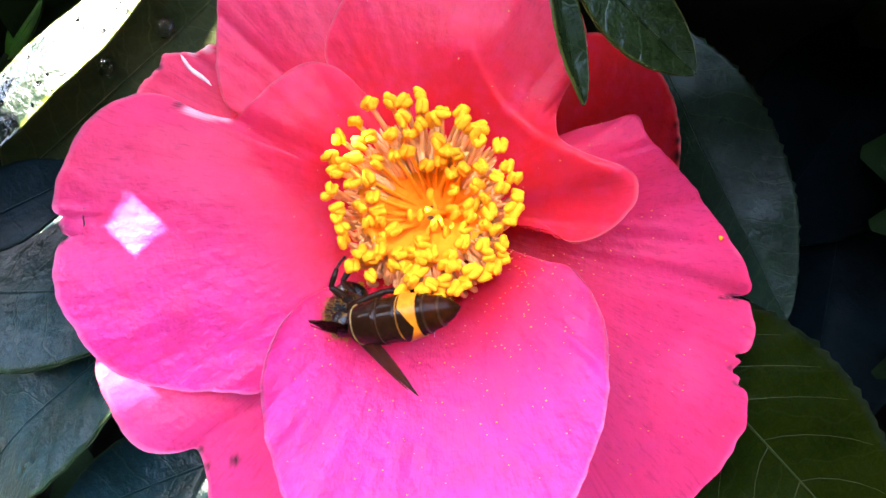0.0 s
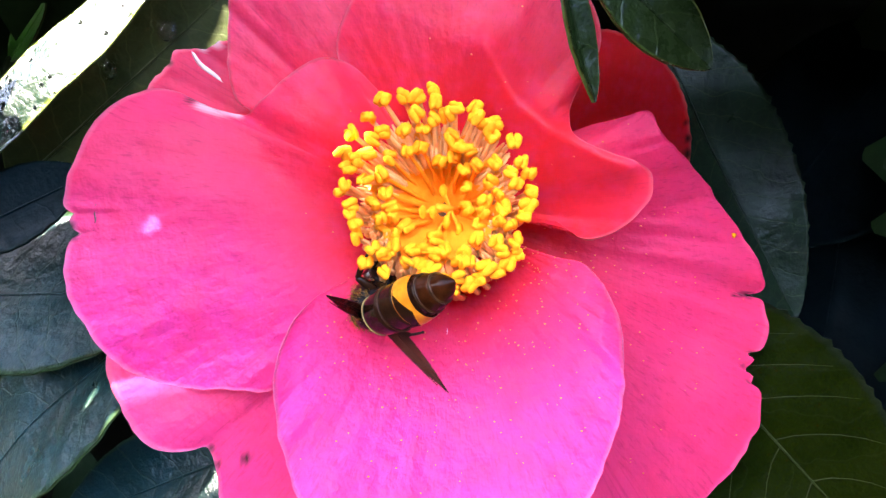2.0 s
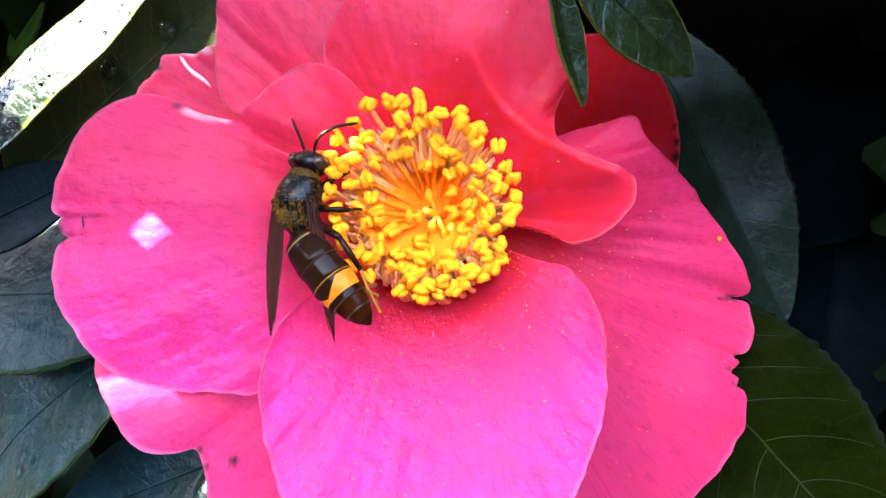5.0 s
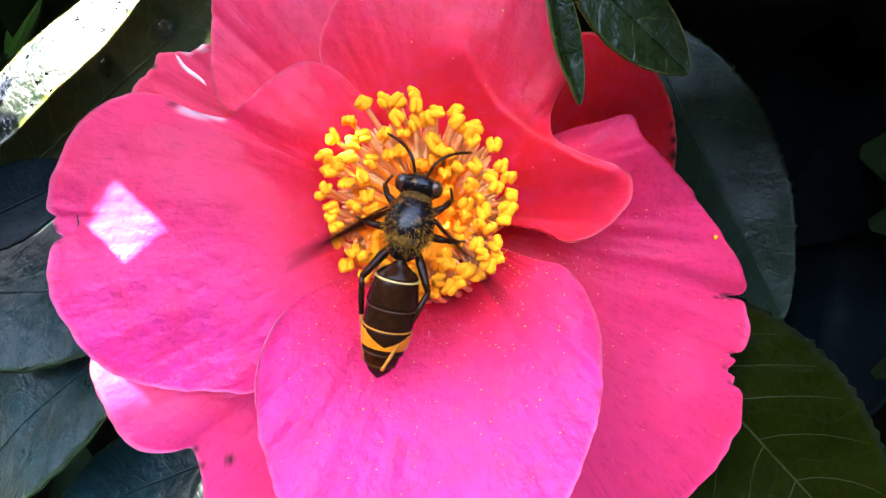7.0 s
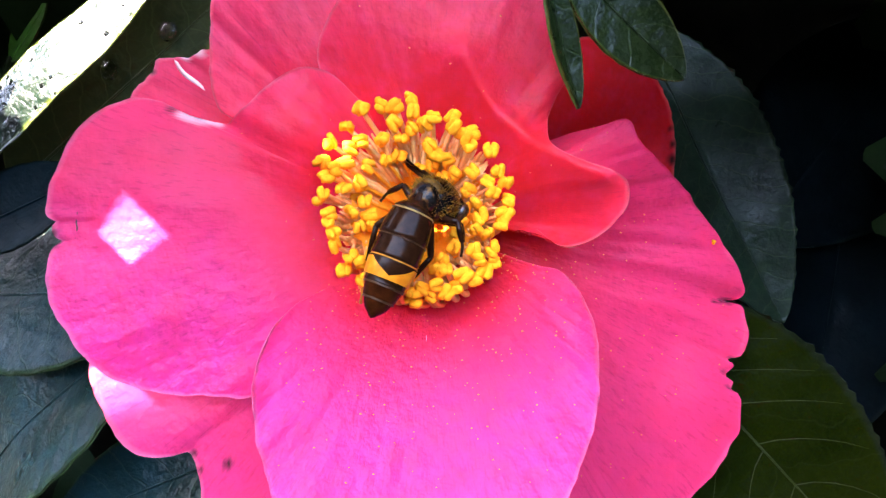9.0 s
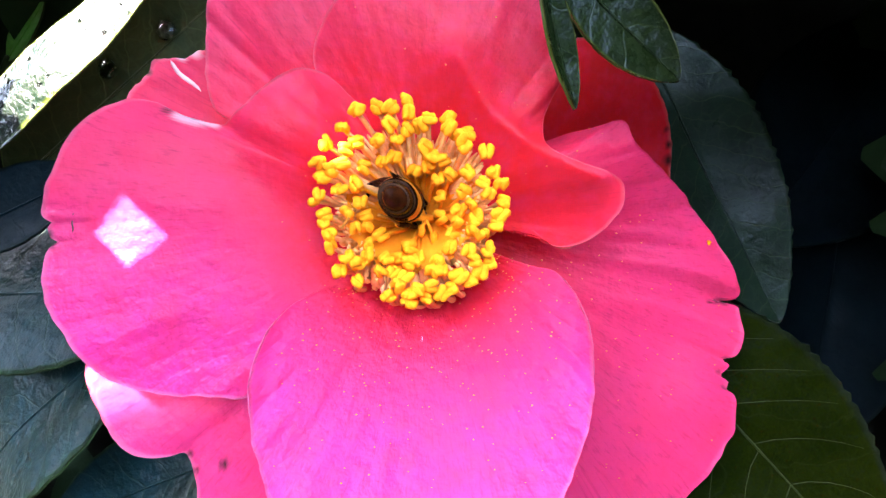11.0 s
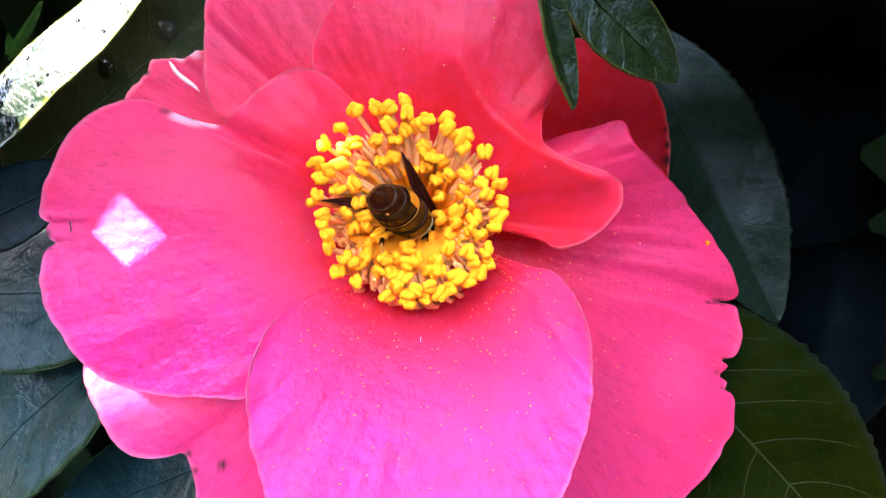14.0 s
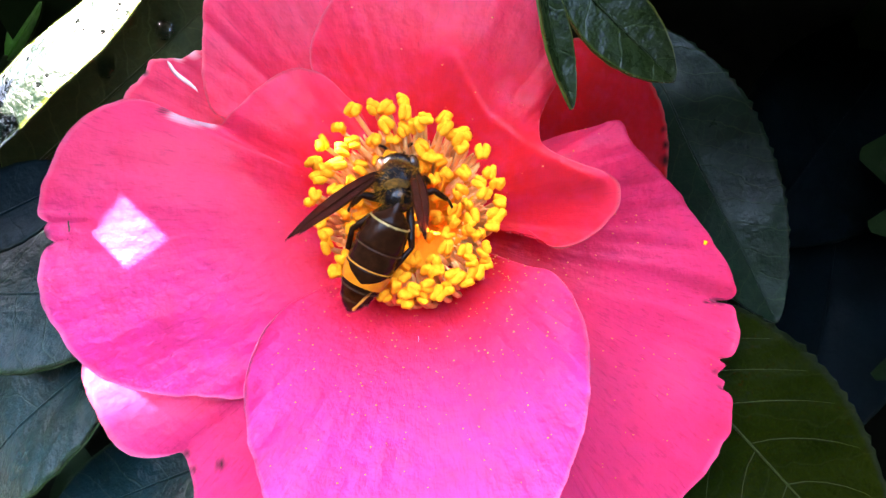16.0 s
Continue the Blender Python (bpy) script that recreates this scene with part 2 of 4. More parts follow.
def spline(points, count, closed=False):
    """Points at even steps of a smooth curve through the given ones."""
    pts = [Vector(p) for p in points]
    n = len(pts)
    out = []
    spans = n if closed else n - 1
    for i in range(count):
        f = i * spans / (count if closed else count - 1)
        k = min(int(f), spans - 1)
        u = f - k
        if closed:
            a, b, c, d = (pts[(k + j) % n] for j in (-1, 0, 1, 2))
        else:
            b, c = pts[k], pts[k + 1]
            a = pts[k - 1] if k else b * 2 - c
            d = pts[k + 2] if k + 2 < n else c * 2 - b
        out.append(0.5 * (2 * b + (c - a) * u + (2 * a - 5 * b + 4 * c - d) * u * u + (3 * b - a - 3 * c + d) * u ** 3))
    return out


def tube(points, radii, sides=7, round_ends=True):
    """Verts and faces of a tube through points (millimetres in, metres out)."""
    pts = [Vector(p) for p in points]
    verts, faces = [], []
    up = Vector((0.3, 0.2, 1))
    for i, p in enumerate(pts):
        d = (pts[min(i + 1, len(pts) - 1)] - pts[max(i - 1, 0)]).normalized()
        a = d.cross(up)
        if a.length < 1e-4:
            a = d.cross(Vector((1, 0, 0)))
        a.normalize()
        b = d.cross(a)
        up = -b if b.dot(up) < 0 else b
        for k in range(sides):
            g = 2 * math.pi * k / sides
            verts.append((p + (a * math.cos(g) + b * math.sin(g)) * radii[i]) * MM)
    n = len(pts)
    for i in range(n - 1):
        for k in range(sides):
            k2 = (k + 1) % sides
            faces.append((i * sides + k, i * sides + k2, (i + 1) * sides + k2, (i + 1) * sides + k))
    for i, off in ((0, -1), (n - 1, 1)):
        d = (pts[1] - pts[0]).normalized() if i == 0 else (pts[-1] - pts[-2]).normalized()
        verts.append((pts[i] + d * (off * radii[i] * (0.6 if round_ends else 0))) * MM)
        c = len(verts) - 1
        for k in range(sides):
            k2 = (k + 1) % sides
            faces.append((i * sides + k2, i * sides + k, c) if i == 0 else (i * sides + k, i * sides + k2, c))
    return verts, faces


def joined(*shapes):
    verts, faces = [], []
    for v, f in shapes:
        k = len(verts)
        verts += list(v)
        faces += [tuple(i + k for i in face) for face in f]
    return verts, faces


def blob(cx, cy, cz, rx, ry, rz, rings=10, sides=14, lump=0.0, seed=0.0):
    """An egg-shaped body, millimetres in, metres out, its poles along y."""
    verts, faces = [], []
    for i in range(rings + 1):
        a = math.pi * i / rings
        for k in range(sides):
            g = 2 * math.pi * k / sides
            p = Vector((math.sin(a) * math.cos(g), math.cos(a), math.sin(a) * math.sin(g)))
            s = 1 + lump * noise.noise(p * 2.3 + Vector((seed, seed * 1.7, 3)))
            verts.append(Vector((cx + rx * p.x * s, cy + ry * p.y * s, cz + rz * p.z * s)) * MM)
    for i in range(rings):
        for k in range(sides):
            k2 = (k + 1) % sides
            faces.append((i * sides + k, i * sides + k2, (i + 1) * sides + k2, (i + 1) * sides + k))
    return verts, faces


def thicken(verts, faces, rim, depth):
    """A closed shell from a sheet: the sheet, a copy behind it, and a wall round its rim."""
    n = len(verts)
    nrm = [Vector() for _ in verts]
    for f in faces:
        a, b, c = verts[f[0]], verts[f[1]], verts[f[2]]
        w = (Vector(b) - Vector(a)).cross(Vector(c) - Vector(a))
        for i in f:
            nrm[i] += w
    back = [Vector(v) - (q.normalized() if q.length else Vector((0, 0, 1))) * depth for v, q in zip(verts, nrm)]
    out = list(faces) + [tuple(i + n for i in reversed(f)) for f in faces]
    for a, b in zip(rim, rim[1:]):
        out.append((b, a, a + n, b + n))
    return list(verts) + back, out


# ---- the flower ----
flower = new("camellia_flower")
flower.matrix_world = FRONT
tagged(flower, "open pink camellia flower with wavy petals and yellow stamens", "flower")


def petal(rim, heart, rise=2.2, cup=0.0, waves=0.5, seed=0, label="", scars=(), pale=(), curl=0.0, thick=0.28, ridge=(), crest=(), furrow=0.25, sky_tone=0.0, lip=0.18, warm=1.0, fade=1.0):
    """One petal, spread from its heart (the point where it grows out) to its rim; millimetres.
    rise: how soon it climbs from the heart to the rim's level; cup: bulge between them; scars and pale: brown or
    whitish spots (x, y, radius), some whitish ones painted sunlight; ridge: swellings (x, y, radius, height)."""
    ns, nu = 300, 56
    dense = spline(rim, 1500)
    run = [0.0]
    for a, b in zip(dense, dense[1:]):
        run.append(run[-1] + (b - a).length)
    edge, k = [], 0
    for i in range(ns):
        while k < 1498 and run[k + 1] < run[-1] * i / (ns - 1):
            k += 1
        edge.append(dense[k].lerp(dense[k + 1], min(1.0, (run[-1] * i / (ns - 1) - run[k]) / max(1e-6, run[k + 1] - run[k]))))
    h = Vector(heart)
    bell = [math.exp(-d * d / 130) for d in range(-22, 23)]
    even = [sum((edge[min(ns - 1, max(0, i + d))] * bell[d + 22] for d in range(-22, 23)), Vector()) / sum(bell) for i in range(ns)]
    turn = [math.atan2(e.y - h.y, e.x - h.x) for e in even]
    calm, span = [], []
    for g in turn:
        ws = [math.exp(-(math.remainder(g - q, 2 * math.pi) / 0.22) ** 2) for q in turn]
        calm.append(sum(w * e.z for w, e in zip(ws, edge)) / sum(ws))
        span.append(sum(w * (e - h).xy.length for w, e in zip(ws, edge)) / sum(ws))
    verts, reach, scar, light, sky_tones, uvs, near_by = [], [], [], [], [], [], []
    for j in range(nu + 1):
        u = j / nu
        for i, e in enumerate(edge):
            s = i / (ns - 1)
            r = even[i] + (e - even[i]) * u ** 9 - h
            fray = 1 + 0.006 * noise.noise(Vector((s * 60, seed, 1))) * u ** 6
            p = Vector((h.x + r.x * u * fray, h.y + r.y * u * fray, 0))
            f = min(1.0, (p.xy - h.xy).length / span[i])
            f = f + (u - f) * u ** 6
            climb = 1 - (1 - f) ** rise
            rz = (calm[i] + (e.z - calm[i]) * u ** 5) - h.z
            z = h.z + rz * climb + cup * math.sin(math.pi * f)
            q = Vector((p.x, p.y, seed * 7.7))
            z += waves * f * f * (1.3 * noise.noise(q * 0.085) + 0.55 * noise.noise(q * 0.2))
            z += waves * u ** 7 * (0.7 * noise.noise(Vector((s * 16, seed, 4))) + 0.35 * noise.noise(Vector((s * 42, seed, 9))))
            z += 0.07 * u * noise.noise(Vector((turn[i] * 24, u * 4, seed)))
            z += furrow * f ** 3 * (noise.noise(Vector((turn[i] * 9, u * 1.6, seed + 2))) + 0.6 * noise.noise(Vector((turn[i] * 21, u * 3, seed + 5))))
            z += 0.13 * f * noise.noise(Vector((p.x * 0.55, p.y * 0.55, seed + 8))) + 0.02 * f * noise.noise(Vector((p.x * 1.3, p.y * 1.3, seed + 3)))
            z -= curl * max(0.0, (u - 0.86) / 0.14) ** 2
            for x, y, rad, hi in ridge:
                z += hi * math.exp(-((p.x - x) ** 2 + (p.y - y) ** 2) / (rad * rad))
            for (ax, ay), (bx, by) in zip(crest, crest[1:]):
                along = min(1.0, max(0.0, ((p.x - ax) * (bx - ax) + (p.y - ay) * (by - ay)) / ((bx - ax) ** 2 + (by - ay) ** 2)))
                near_by.append(math.hypot(p.x - ax - along * (bx - ax), p.y - ay - along * (by - ay)))
            if crest:
                z += 2.9 * math.exp(-(math.sqrt(min(near_by) ** 2 + 0.25) - 0.5) / 2.8)
                near_by.clear()
            p.z = z
            verts.append(p * MM)
            reach.append(min(1.0, warm * (p.xy - Vector((-1.0, 4.5))).length / 36.0))
            # the painted skylight grows stronger down the petal
            sky_tones.append(sky_tone * min(1.0, max(fade, 0.5 - 0.045 * (p.y - 2.0))))
            scar.append(min(1.0, sum(max(0.0, 1.35 - (p.xy - Vector((x, y))).length / rad) for x, y, rad in scars)))
            # lip adds a thin highlight painted along the rim
            light.append(min(1.0, lip * max(0.0, (u - 0.985) / 0.015) + sum(max(0.0, 1.2 - (p.xy - Vector((x, y))).length / rad) for x, y, rad in pale)))
            uvs.append((math.remainder(turn[i] - turn[ns // 2], 2 * math.pi) / 2.4, f))
    faces = []
    for j in range(nu):
        for i in range(ns - 1):
            a = j * ns + i
            faces.append((a, a + ns, a + ns + 1, a + 1))
    # rim, turned so that the faces look out of the flower
    a, b, c = (verts[k] for k in faces[len(faces) // 2][:3])
    if (b - a).cross(c - b).z < 0:
        faces = [tuple(reversed(f)) for f in faces]
    border = [j * ns for j in range(nu)] + [nu * ns + i for i in range(ns)] + [j * ns + ns - 1 for j in range(nu - 1, -1, -1)]
    v2, f2 = thicken(verts, faces, border, thick * MM)
    ob = link_mesh("petal", v2, f2, PETAL, flower, label, {"reach": reach * 2, "scar": scar * 2, "pale": light * 2, "sky_tone": sky_tones * 2}, uvs * 2)
    return verts, ns, nu, ob


lower = petal([(-7.0, -2.1, -11.0), (-12.3, -4.5, -7.0), (-16.0, -6.0, -2.5), (-18.4, -8.4, 1.0), (-19.6, -12.4, 3.5), (-19.5, -17.0, 5.0), (-18.4, -21.4, 6.5), (-16.4, -26.4, 7.5), (-13.1, -30.3, 8.0), (-4.9, -33.2, 8.0), (3.9, -32.9, 7.5), (10.4, -29.9, 7.5), (13.9, -25.8, 7.5), (16.3, -20.1, 7.0), (17.7, -14.5, 5.5), (17.8, -8.6, 3.5), (16.4, -4.1, 1.0), (14.3, -2.1, -1.5), (10.1, -2.0, -5.0), (4.8, -2.1, -9.0)],
    (-0.7, 3.1, -13.0), 1.5, -0.8, 0.5, 11, "broad lower petal dusted with pollen", sky_tone=0.62, furrow=0.7, ridge=[(6.3, -24.2, 4.0, -0.7)])
# pale: sun on the curled upper rim, painted as whitish spots
left = petal([(-6.2, 10.4, -11.0), (-8.2, 17.1, -7.0), (-9.9, 19.1, -4.5), (-12.8, 21.7, -3.0), (-16.5, 21.8, -1.5), (-19.4, 19.7, -1.0), (-22.6, 17.0, -1.0), (-25.4, 15.5, -2.5), (-30.6, 16.7, -3.0), (-32.5, 17.7, -1.0), (-36.0, 17.8, 0.0), (-40.7, 14.5, 1.0), (-43.6, 9.0, 1.0), (-44.8, 5.9, 0.6), (-44.8, 4.5, 0.4), (-43.9, 3.9, 0.2), (-44.5, 3.0, 0.2), (-44.1, 2.1, 0.2), (-43.2, 1.4, 0.0), (-44.2, 0.5, 0.1), (-44.8, -1.9, 0.3), (-43.9, -6.4, 0.5), (-40.9, -10.9, 0.5), (-37.3, -14.6, 0.0), (-31.7, -16.4, -0.5), (-25.3, -16.7, -1.0), (-21.3, -16.6, -2.0), (-16.7, -10.9, -4.0), (-10.4, -2.8, -9.0)],
    (-1.4, 3.9, -13.0), 2.3, 0.6, 0.45, 12, "large side petal with a chewed brown rim", sky_tone=0.64, fade=0.12, furrow=0.4, scars=[(-44.1, 2.3, 0.6), (-44.8, 3.6, 0.45), (-43.8, 1.0, 0.5), (-30.8, 16.6, 0.4), (-28.5, 16.1, 0.3)], curl=0.5, pale=[(-29.6, 16.1, 0.6), (-28.7, 15.8, 0.65), (-27.7, 15.6, 0.7), (-26.8, 15.5, 0.7), (-25.9, 15.3, 0.6)], ridge=[(-25.3, 12.5, 4.0, -1.3), (-22.0, 9.0, 3.2, -1.0), (-18.5, 6.0, 3.0, -0.6), (-27.5, 6.0, 6.0, 0.7), (-17.0, 13.5, 4.0, 0.8)])
top_right = petal([(-6.3, 10.6, -12.0), (-12.5, 17.3, -8.0), (-14.1, 22.2, -5.0), (-14.2, 25.3, -4.0), (-12.4, 29.1, -3.0), (-8.3, 33.4, -2.0), (-0.9, 35.6, -1.0), (7.0, 35.0, -1.0), (13.3, 31.9, -1.5), (16.5, 27.4, -2.0), (16.9, 23.1, -2.0), (14.6, 18.7, -4.0), (13.4, 15.3, -3.6), (13.8, 12.4, -2.2), (17.6, 10.4, -1.2), (21.2, 8.9, -0.4), (22.2, 7.6, -0.3), (22.0, 5.2, -0.8), (20.2, 2.8, -2.0), (17.7, 1.2, -3.0), (15.0, 1.0, -3.5), (12.0, 3.2, -6.5), (7.8, 4.5, -10.5), (3.5, 3.8, -12.5)],
    (-0.7, 5.3, -14.0), 1.8, 0.2, 0.35, 13, "upper petal with a rolled fold at its side", crest=[(3.5, 23.0), (5.0, 20.0), (7.3, 16.6), (10.5, 14.0), (13.1, 11.9), (16.0, 10.2), (19.5, 8.7)],
    ridge=[(13.1, 4.6, 5.0, -1.2), (9.5, 7.9, 4.0, -1.0), (10.5, 19.0, 3.0, -0.6)])
top_left = petal([(-9.3, 11.4, -12.5), (-17.7, 16.0, -9.0), (-25.8, 17.1, -7.0), (-27.9, 20.5, -6.5), (-28.0, 26.0, -6.0), (-27.5, 31.4, -5.5), (-24.5, 36.0, -5.0), (-18.1, 38.2, -4.5), (-11.3, 36.0, -5.0), (-8.8, 27.0, -7.0), (-6.3, 15.1, -12.0)],
    (-2.2, 5.5, -14.5), 2.0, 0.4, 0.4, 14)
right = petal([(5.0, 10.7, -13.0), (15.8, 15.1, -10.0), (21.4, 16.3, -7.5), (24.2, 16.7, -6.5), (26.3, 13.4, -6.0), (32.7, 9.1, -12.0), (37.6, 3.9, -15.0), (40.7, -0.7, -15.0), (42.6, -4.7, -15.5), (42.3, -6.3, -16.0), (40.5, -6.8, -16.4), (42.5, -7.3, -16.0), (42.9, -8.6, -15.5), (42.9, -12.3, -15.0), (42.0, -14.1, -15.8), (40.4, -14.8, -16.2), (41.4, -15.6, -16.0), (40.4, -17.1, -16.5), (41.2, -17.8, -16.2), (40.9, -18.9, -16.2), (41.8, -19.5, -16.0), (42.1, -20.9, -15.5), (42.0, -24.4, -15.5), (40.6, -27.4, -16.0), (37.4, -32.2, -16.5), (32.9, -36.3, -17.0), (21.9, -38.4, -11.0), (12.2, -31.7, -5.0), (8.3, -18.5, -8.0), (2.7, -3.0, -13.0)],
    (0.1, 3.5, -14.0), 2.4, 1.8, 0.55, 16, "large outer petal torn at its rim", sky_tone=0.18, lip=0.0, scars=[(40.7, -6.7, 0.55), (39.6, -6.7, 0.4), (38.6, -6.7, 0.3), (40.2, -16.6, 0.4), (40.6, -18.6, 0.4), (41.1, -14.5, 0.4)], curl=0.4, furrow=1.0, ridge=[(32.2, -11.5, 5.5, -1.0), (34.5, -22.4, 4.0, 0.8)])
lower_left = petal([(-9.4, -6.0, -13.0), (-27.8, -8.6, -9.0), (-40.4, -10.7, -8.0), (-43.6, -14.1, -7.0), (-41.6, -19.5, -6.0), (-38.4, -24.3, -6.0), (-34.8, -25.6, -6.5), (-31.3, -25.3, -7.5), (-29.9, -28.9, -8.0), (-29.1, -34.3, -8.0), (-23.9, -38.6, -8.0), (-13.3, -37.6, -9.0), (-4.8, -9.0, -13.0)],
    (-1.1, 1.6, -15.0), 2.0, 0.3, 0.4, 17, "", sky_tone=0.32, scars=[(-30.7, -25.4, 0.5), (-29.9, -27.5, 0.5), (-26.3, -26.7, 0.7)], curl=0.4)
back_left = petal([(-11.0, 10.8, -14.0), (-27.0, 14.1, -11.0), (-35.5, 15.5, -10.0), (-39.4, 19.9, -9.5), (-36.5, 23.5, -9.5), (-35.8, 25.1, -9.5), (-31.6, 25.4, -9.5), (-29.7, 26.4, -10.0), (-25.2, 26.4, -10.0), (-14.1, 18.4, -14.0)],
    (-2.6, 4.7, -15.5), 2.0, 0.3, 0.4, 18, "small hind petal with a white streak", scars=[(-36.6, 23.4, 0.45)], pale=[(-32.3, 25.4, 0.6), (-30.5, 25.9, 0.7)])
back_right = petal([(2.9, 11.5, -20.0), (14.8, 20.2, -23.0), (19.4, 28.3, -25.0), (21.9, 32.6, -25.0), (28.1, 32.8, -29.0), (33.9, 30.7, -33.0), (38.6, 26.8, -37.0), (41.1, 21.7, -40.0), (41.3, 14.9, -41.0), (38.8, 10.9, -40.0), (18.9, 5.3, -27.0)],
    (0.1, 4.9, -18.0), 1.3, -0.6, 0.4, 19, "shaded hind petal with a browned edge", warm=0.3, scars=[(41.0, 18.9, 0.7), (40.9, 16.2, 1.0), (40.6, 21.6, 0.5)])

# stamens: threads that rise from a short tube and carry yellow anthers
FOOT, MOUTH = Vector((-0.9, 4.1, -14.0)), Vector((-2.5, 5.9, 2.5))
AXIS = (MOUTH - FOOT).normalized()


def anther_mesh(k):
    """Two blunt pollen sacs side by side, more or less open."""
    rnd = random.Random(50 + k)
    lobes = []
    for s in (-1, 1):
        w, l, open_by = rnd.uniform(0.36, 0.46), rnd.uniform(0.72, 1.0), s * rnd.uniform(0.0, 0.3)
        v, f = blob(0, 0, 0, w, l, w * 1.05, 9, 9, 0.42, k * 3 + s)
        turn = Matrix.Rotation(open_by, 3, "Z")
        # blunt ends: the sacs are more block than egg
        v = [turn @ Vector((p.x, p.y * (1 - 0.22 * (abs(p.y) / (l * MM)) ** 3), p.z)) + Vector((s * 0.28, s * 0.09, 0)) * MM for p in v]
        lobes.append((v, f))
    lobes.append(blob(0, -0.3, -0.28, 0.3, 0.5, 0.3, 6, 7))
    v, f = joined(*lobes)
    me = bpy.data.meshes.new("anther")
    me.from_pydata(v, [], f)
    me.polygons.foreach_set("use_smooth", [True] * len(me.polygons))
    me.materials.append(ANTHER)
    return me


ANTHERS = [anther_mesh(k) for k in range(11)]
# where the anthers stand round the mouth: degrees from the right, millimetres from its middle
CROWN = [(180, 10.3), (157, 10.9), (158, 9.1), (165, 9.7), (145, 11.2), (131, 11.0), (140, 8.8), (129, 8.6), (119, 11.9), (107, 11.1), (100, 10.7), (103, 8.7), (117, 7.7), (100, 7.3), (90, 9.8), (90, 11.3), (90, 8.0), (81, 8.5), (76, 9.5), (64, 10.3), (61, 9.3), (51, 9.1), (48, 10.2), (43, 8.9), (32, 10.5), (150, 8.4)]
EAST = [(19, 10.1), (15, 8.7), (10, 10.6), (5, 9.0), (0, 10.7), (-9, 10.4), (-15, 10.2), (-24, 9.2), (-31, 10.5), (-37, 11.5), (-44, 11.4), (11, 6.5), (-1, 7.2), (-12, 7.9), (-9, 5.8), (-25, 8.0), (-35, 6.1), (-47, 7.0), (-38, 8.8), (-21, 5.9), (-42, 9.9)]
INNER = [(141, 6.4), (123, 5.7), (108, 5.5), (72, 6.6), (81, 3.9), (63, 4.9), (52, 6.2), (41, 4.6), (33, 5.8), (27, 7.6), (64, 6.1), (14, 3.8), (-23, 4.0), (161, 6.3), (178, 5.5), (-130, 4.8), (-87, 5.1), (-79, 6.4)]
WEST = [(169, 7.8), (-164, 5.1), (-170, 7.0), (-154, 6.7), (-150, 5.5), (-171, 9.1), (-165, 9.5), (-157, 9.3), (-149, 9.8), (-134, 6.4), (-127, 7.5), (-137, 9.1), (-134, 10.7), (-129, 8.8), (-122, 10.4), (175, 9.8)]
SOUTH = [(-111, 6.8), (-101, 6.4), (-111, 8.4), (-101, 8.0), (-92, 8.4), (-101, 10.7), (-88, 10.2), (-82, 9.9), (-79, 10.9), (-74, 9.8), (-88, 6.9), (-64, 7.4), (-71, 8.3), (-63, 8.5), (-62, 10.8), (-55, 10.1), (-52, 11.2), (-88, 11.2), (-96, 9.4), (-68, 11.0)]
rnd = random.Random(7)
e1 = (Vector((1, 0, 0)) - AXIS * AXIS.x).normalized()
e2 = AXIS.cross(e1)


def bulge(g):
    """How far the threads bow outwards on their way up: outwards below, hollowed inwards above."""
    return 0.15 - 1.5 * math.sin(g)


for g, r in CROWN + EAST + INNER + WEST + SOUTH:
    g = radians(g + rnd.uniform(-0.8, 0.8))
    level = 1.0 - (r - 9.3) * 0.6 if r > 9.3 else max(-4.0, min(1.0, (r - 8.2) * 0.9))
    way = e1 * math.cos(g) + e2 * math.sin(g)
    tip = MOUTH + Vector((math.cos(g), math.sin(g), 0)) * r + Vector((0, 0, level))
    side = e1 * -math.sin(g) + e2 * math.cos(g)
    outer = r > 6.9
    foot = FOOT + way * (2.6 + 0.26 * r + rnd.uniform(-0.3, 0.3) + 3.4 * max(0.0, -math.sin(g))) if outer else FOOT + AXIS * 6.6 + way * rnd.uniform(1.7, 2.6)
    bow = way * (rnd.uniform(0.7, 1.5) * bulge(g) if outer else rnd.uniform(-0.5, 0.3)) + side * rnd.uniform(-0.5, 0.5)
    pts = spline([foot, foot.lerp(tip, 0.4) + bow, foot.lerp(tip, 0.78) + bow * 0.8, tip], 8)
    v, f = tube(pts, [w * (1.0 if outer else 0.7) for w in (0.42, 0.40, 0.38, 0.36, 0.34, 0.32, 0.30, 0.26)], 7)
    fil = link_mesh("filament", v, f, FILAMENT if outer else THROAT, flower)
    cap = new("anther", rnd.choice(ANTHERS))
    cap.parent = fil
    lie = (way * rnd.uniform(-0.4, 1.0) + side * rnd.uniform(-1.0, 1.0) + AXIS * rnd.uniform(-0.1, 0.8)).normalized()
    q = lie.to_track_quat("Y", "Z").to_matrix().to_4x4()
    k = rnd.uniform(1.08, 1.36)
    cap.matrix_basis = Matrix.Translation((tip + lie * 0.1) * MM) @ q @ pose(0, 0, 0, 0, rnd.uniform(-50, 50), 0) @ Matrix.Diagonal((k, k, k, 1))
# threads without anthers, packed under the others
rnd = random.Random(19)
packed = []
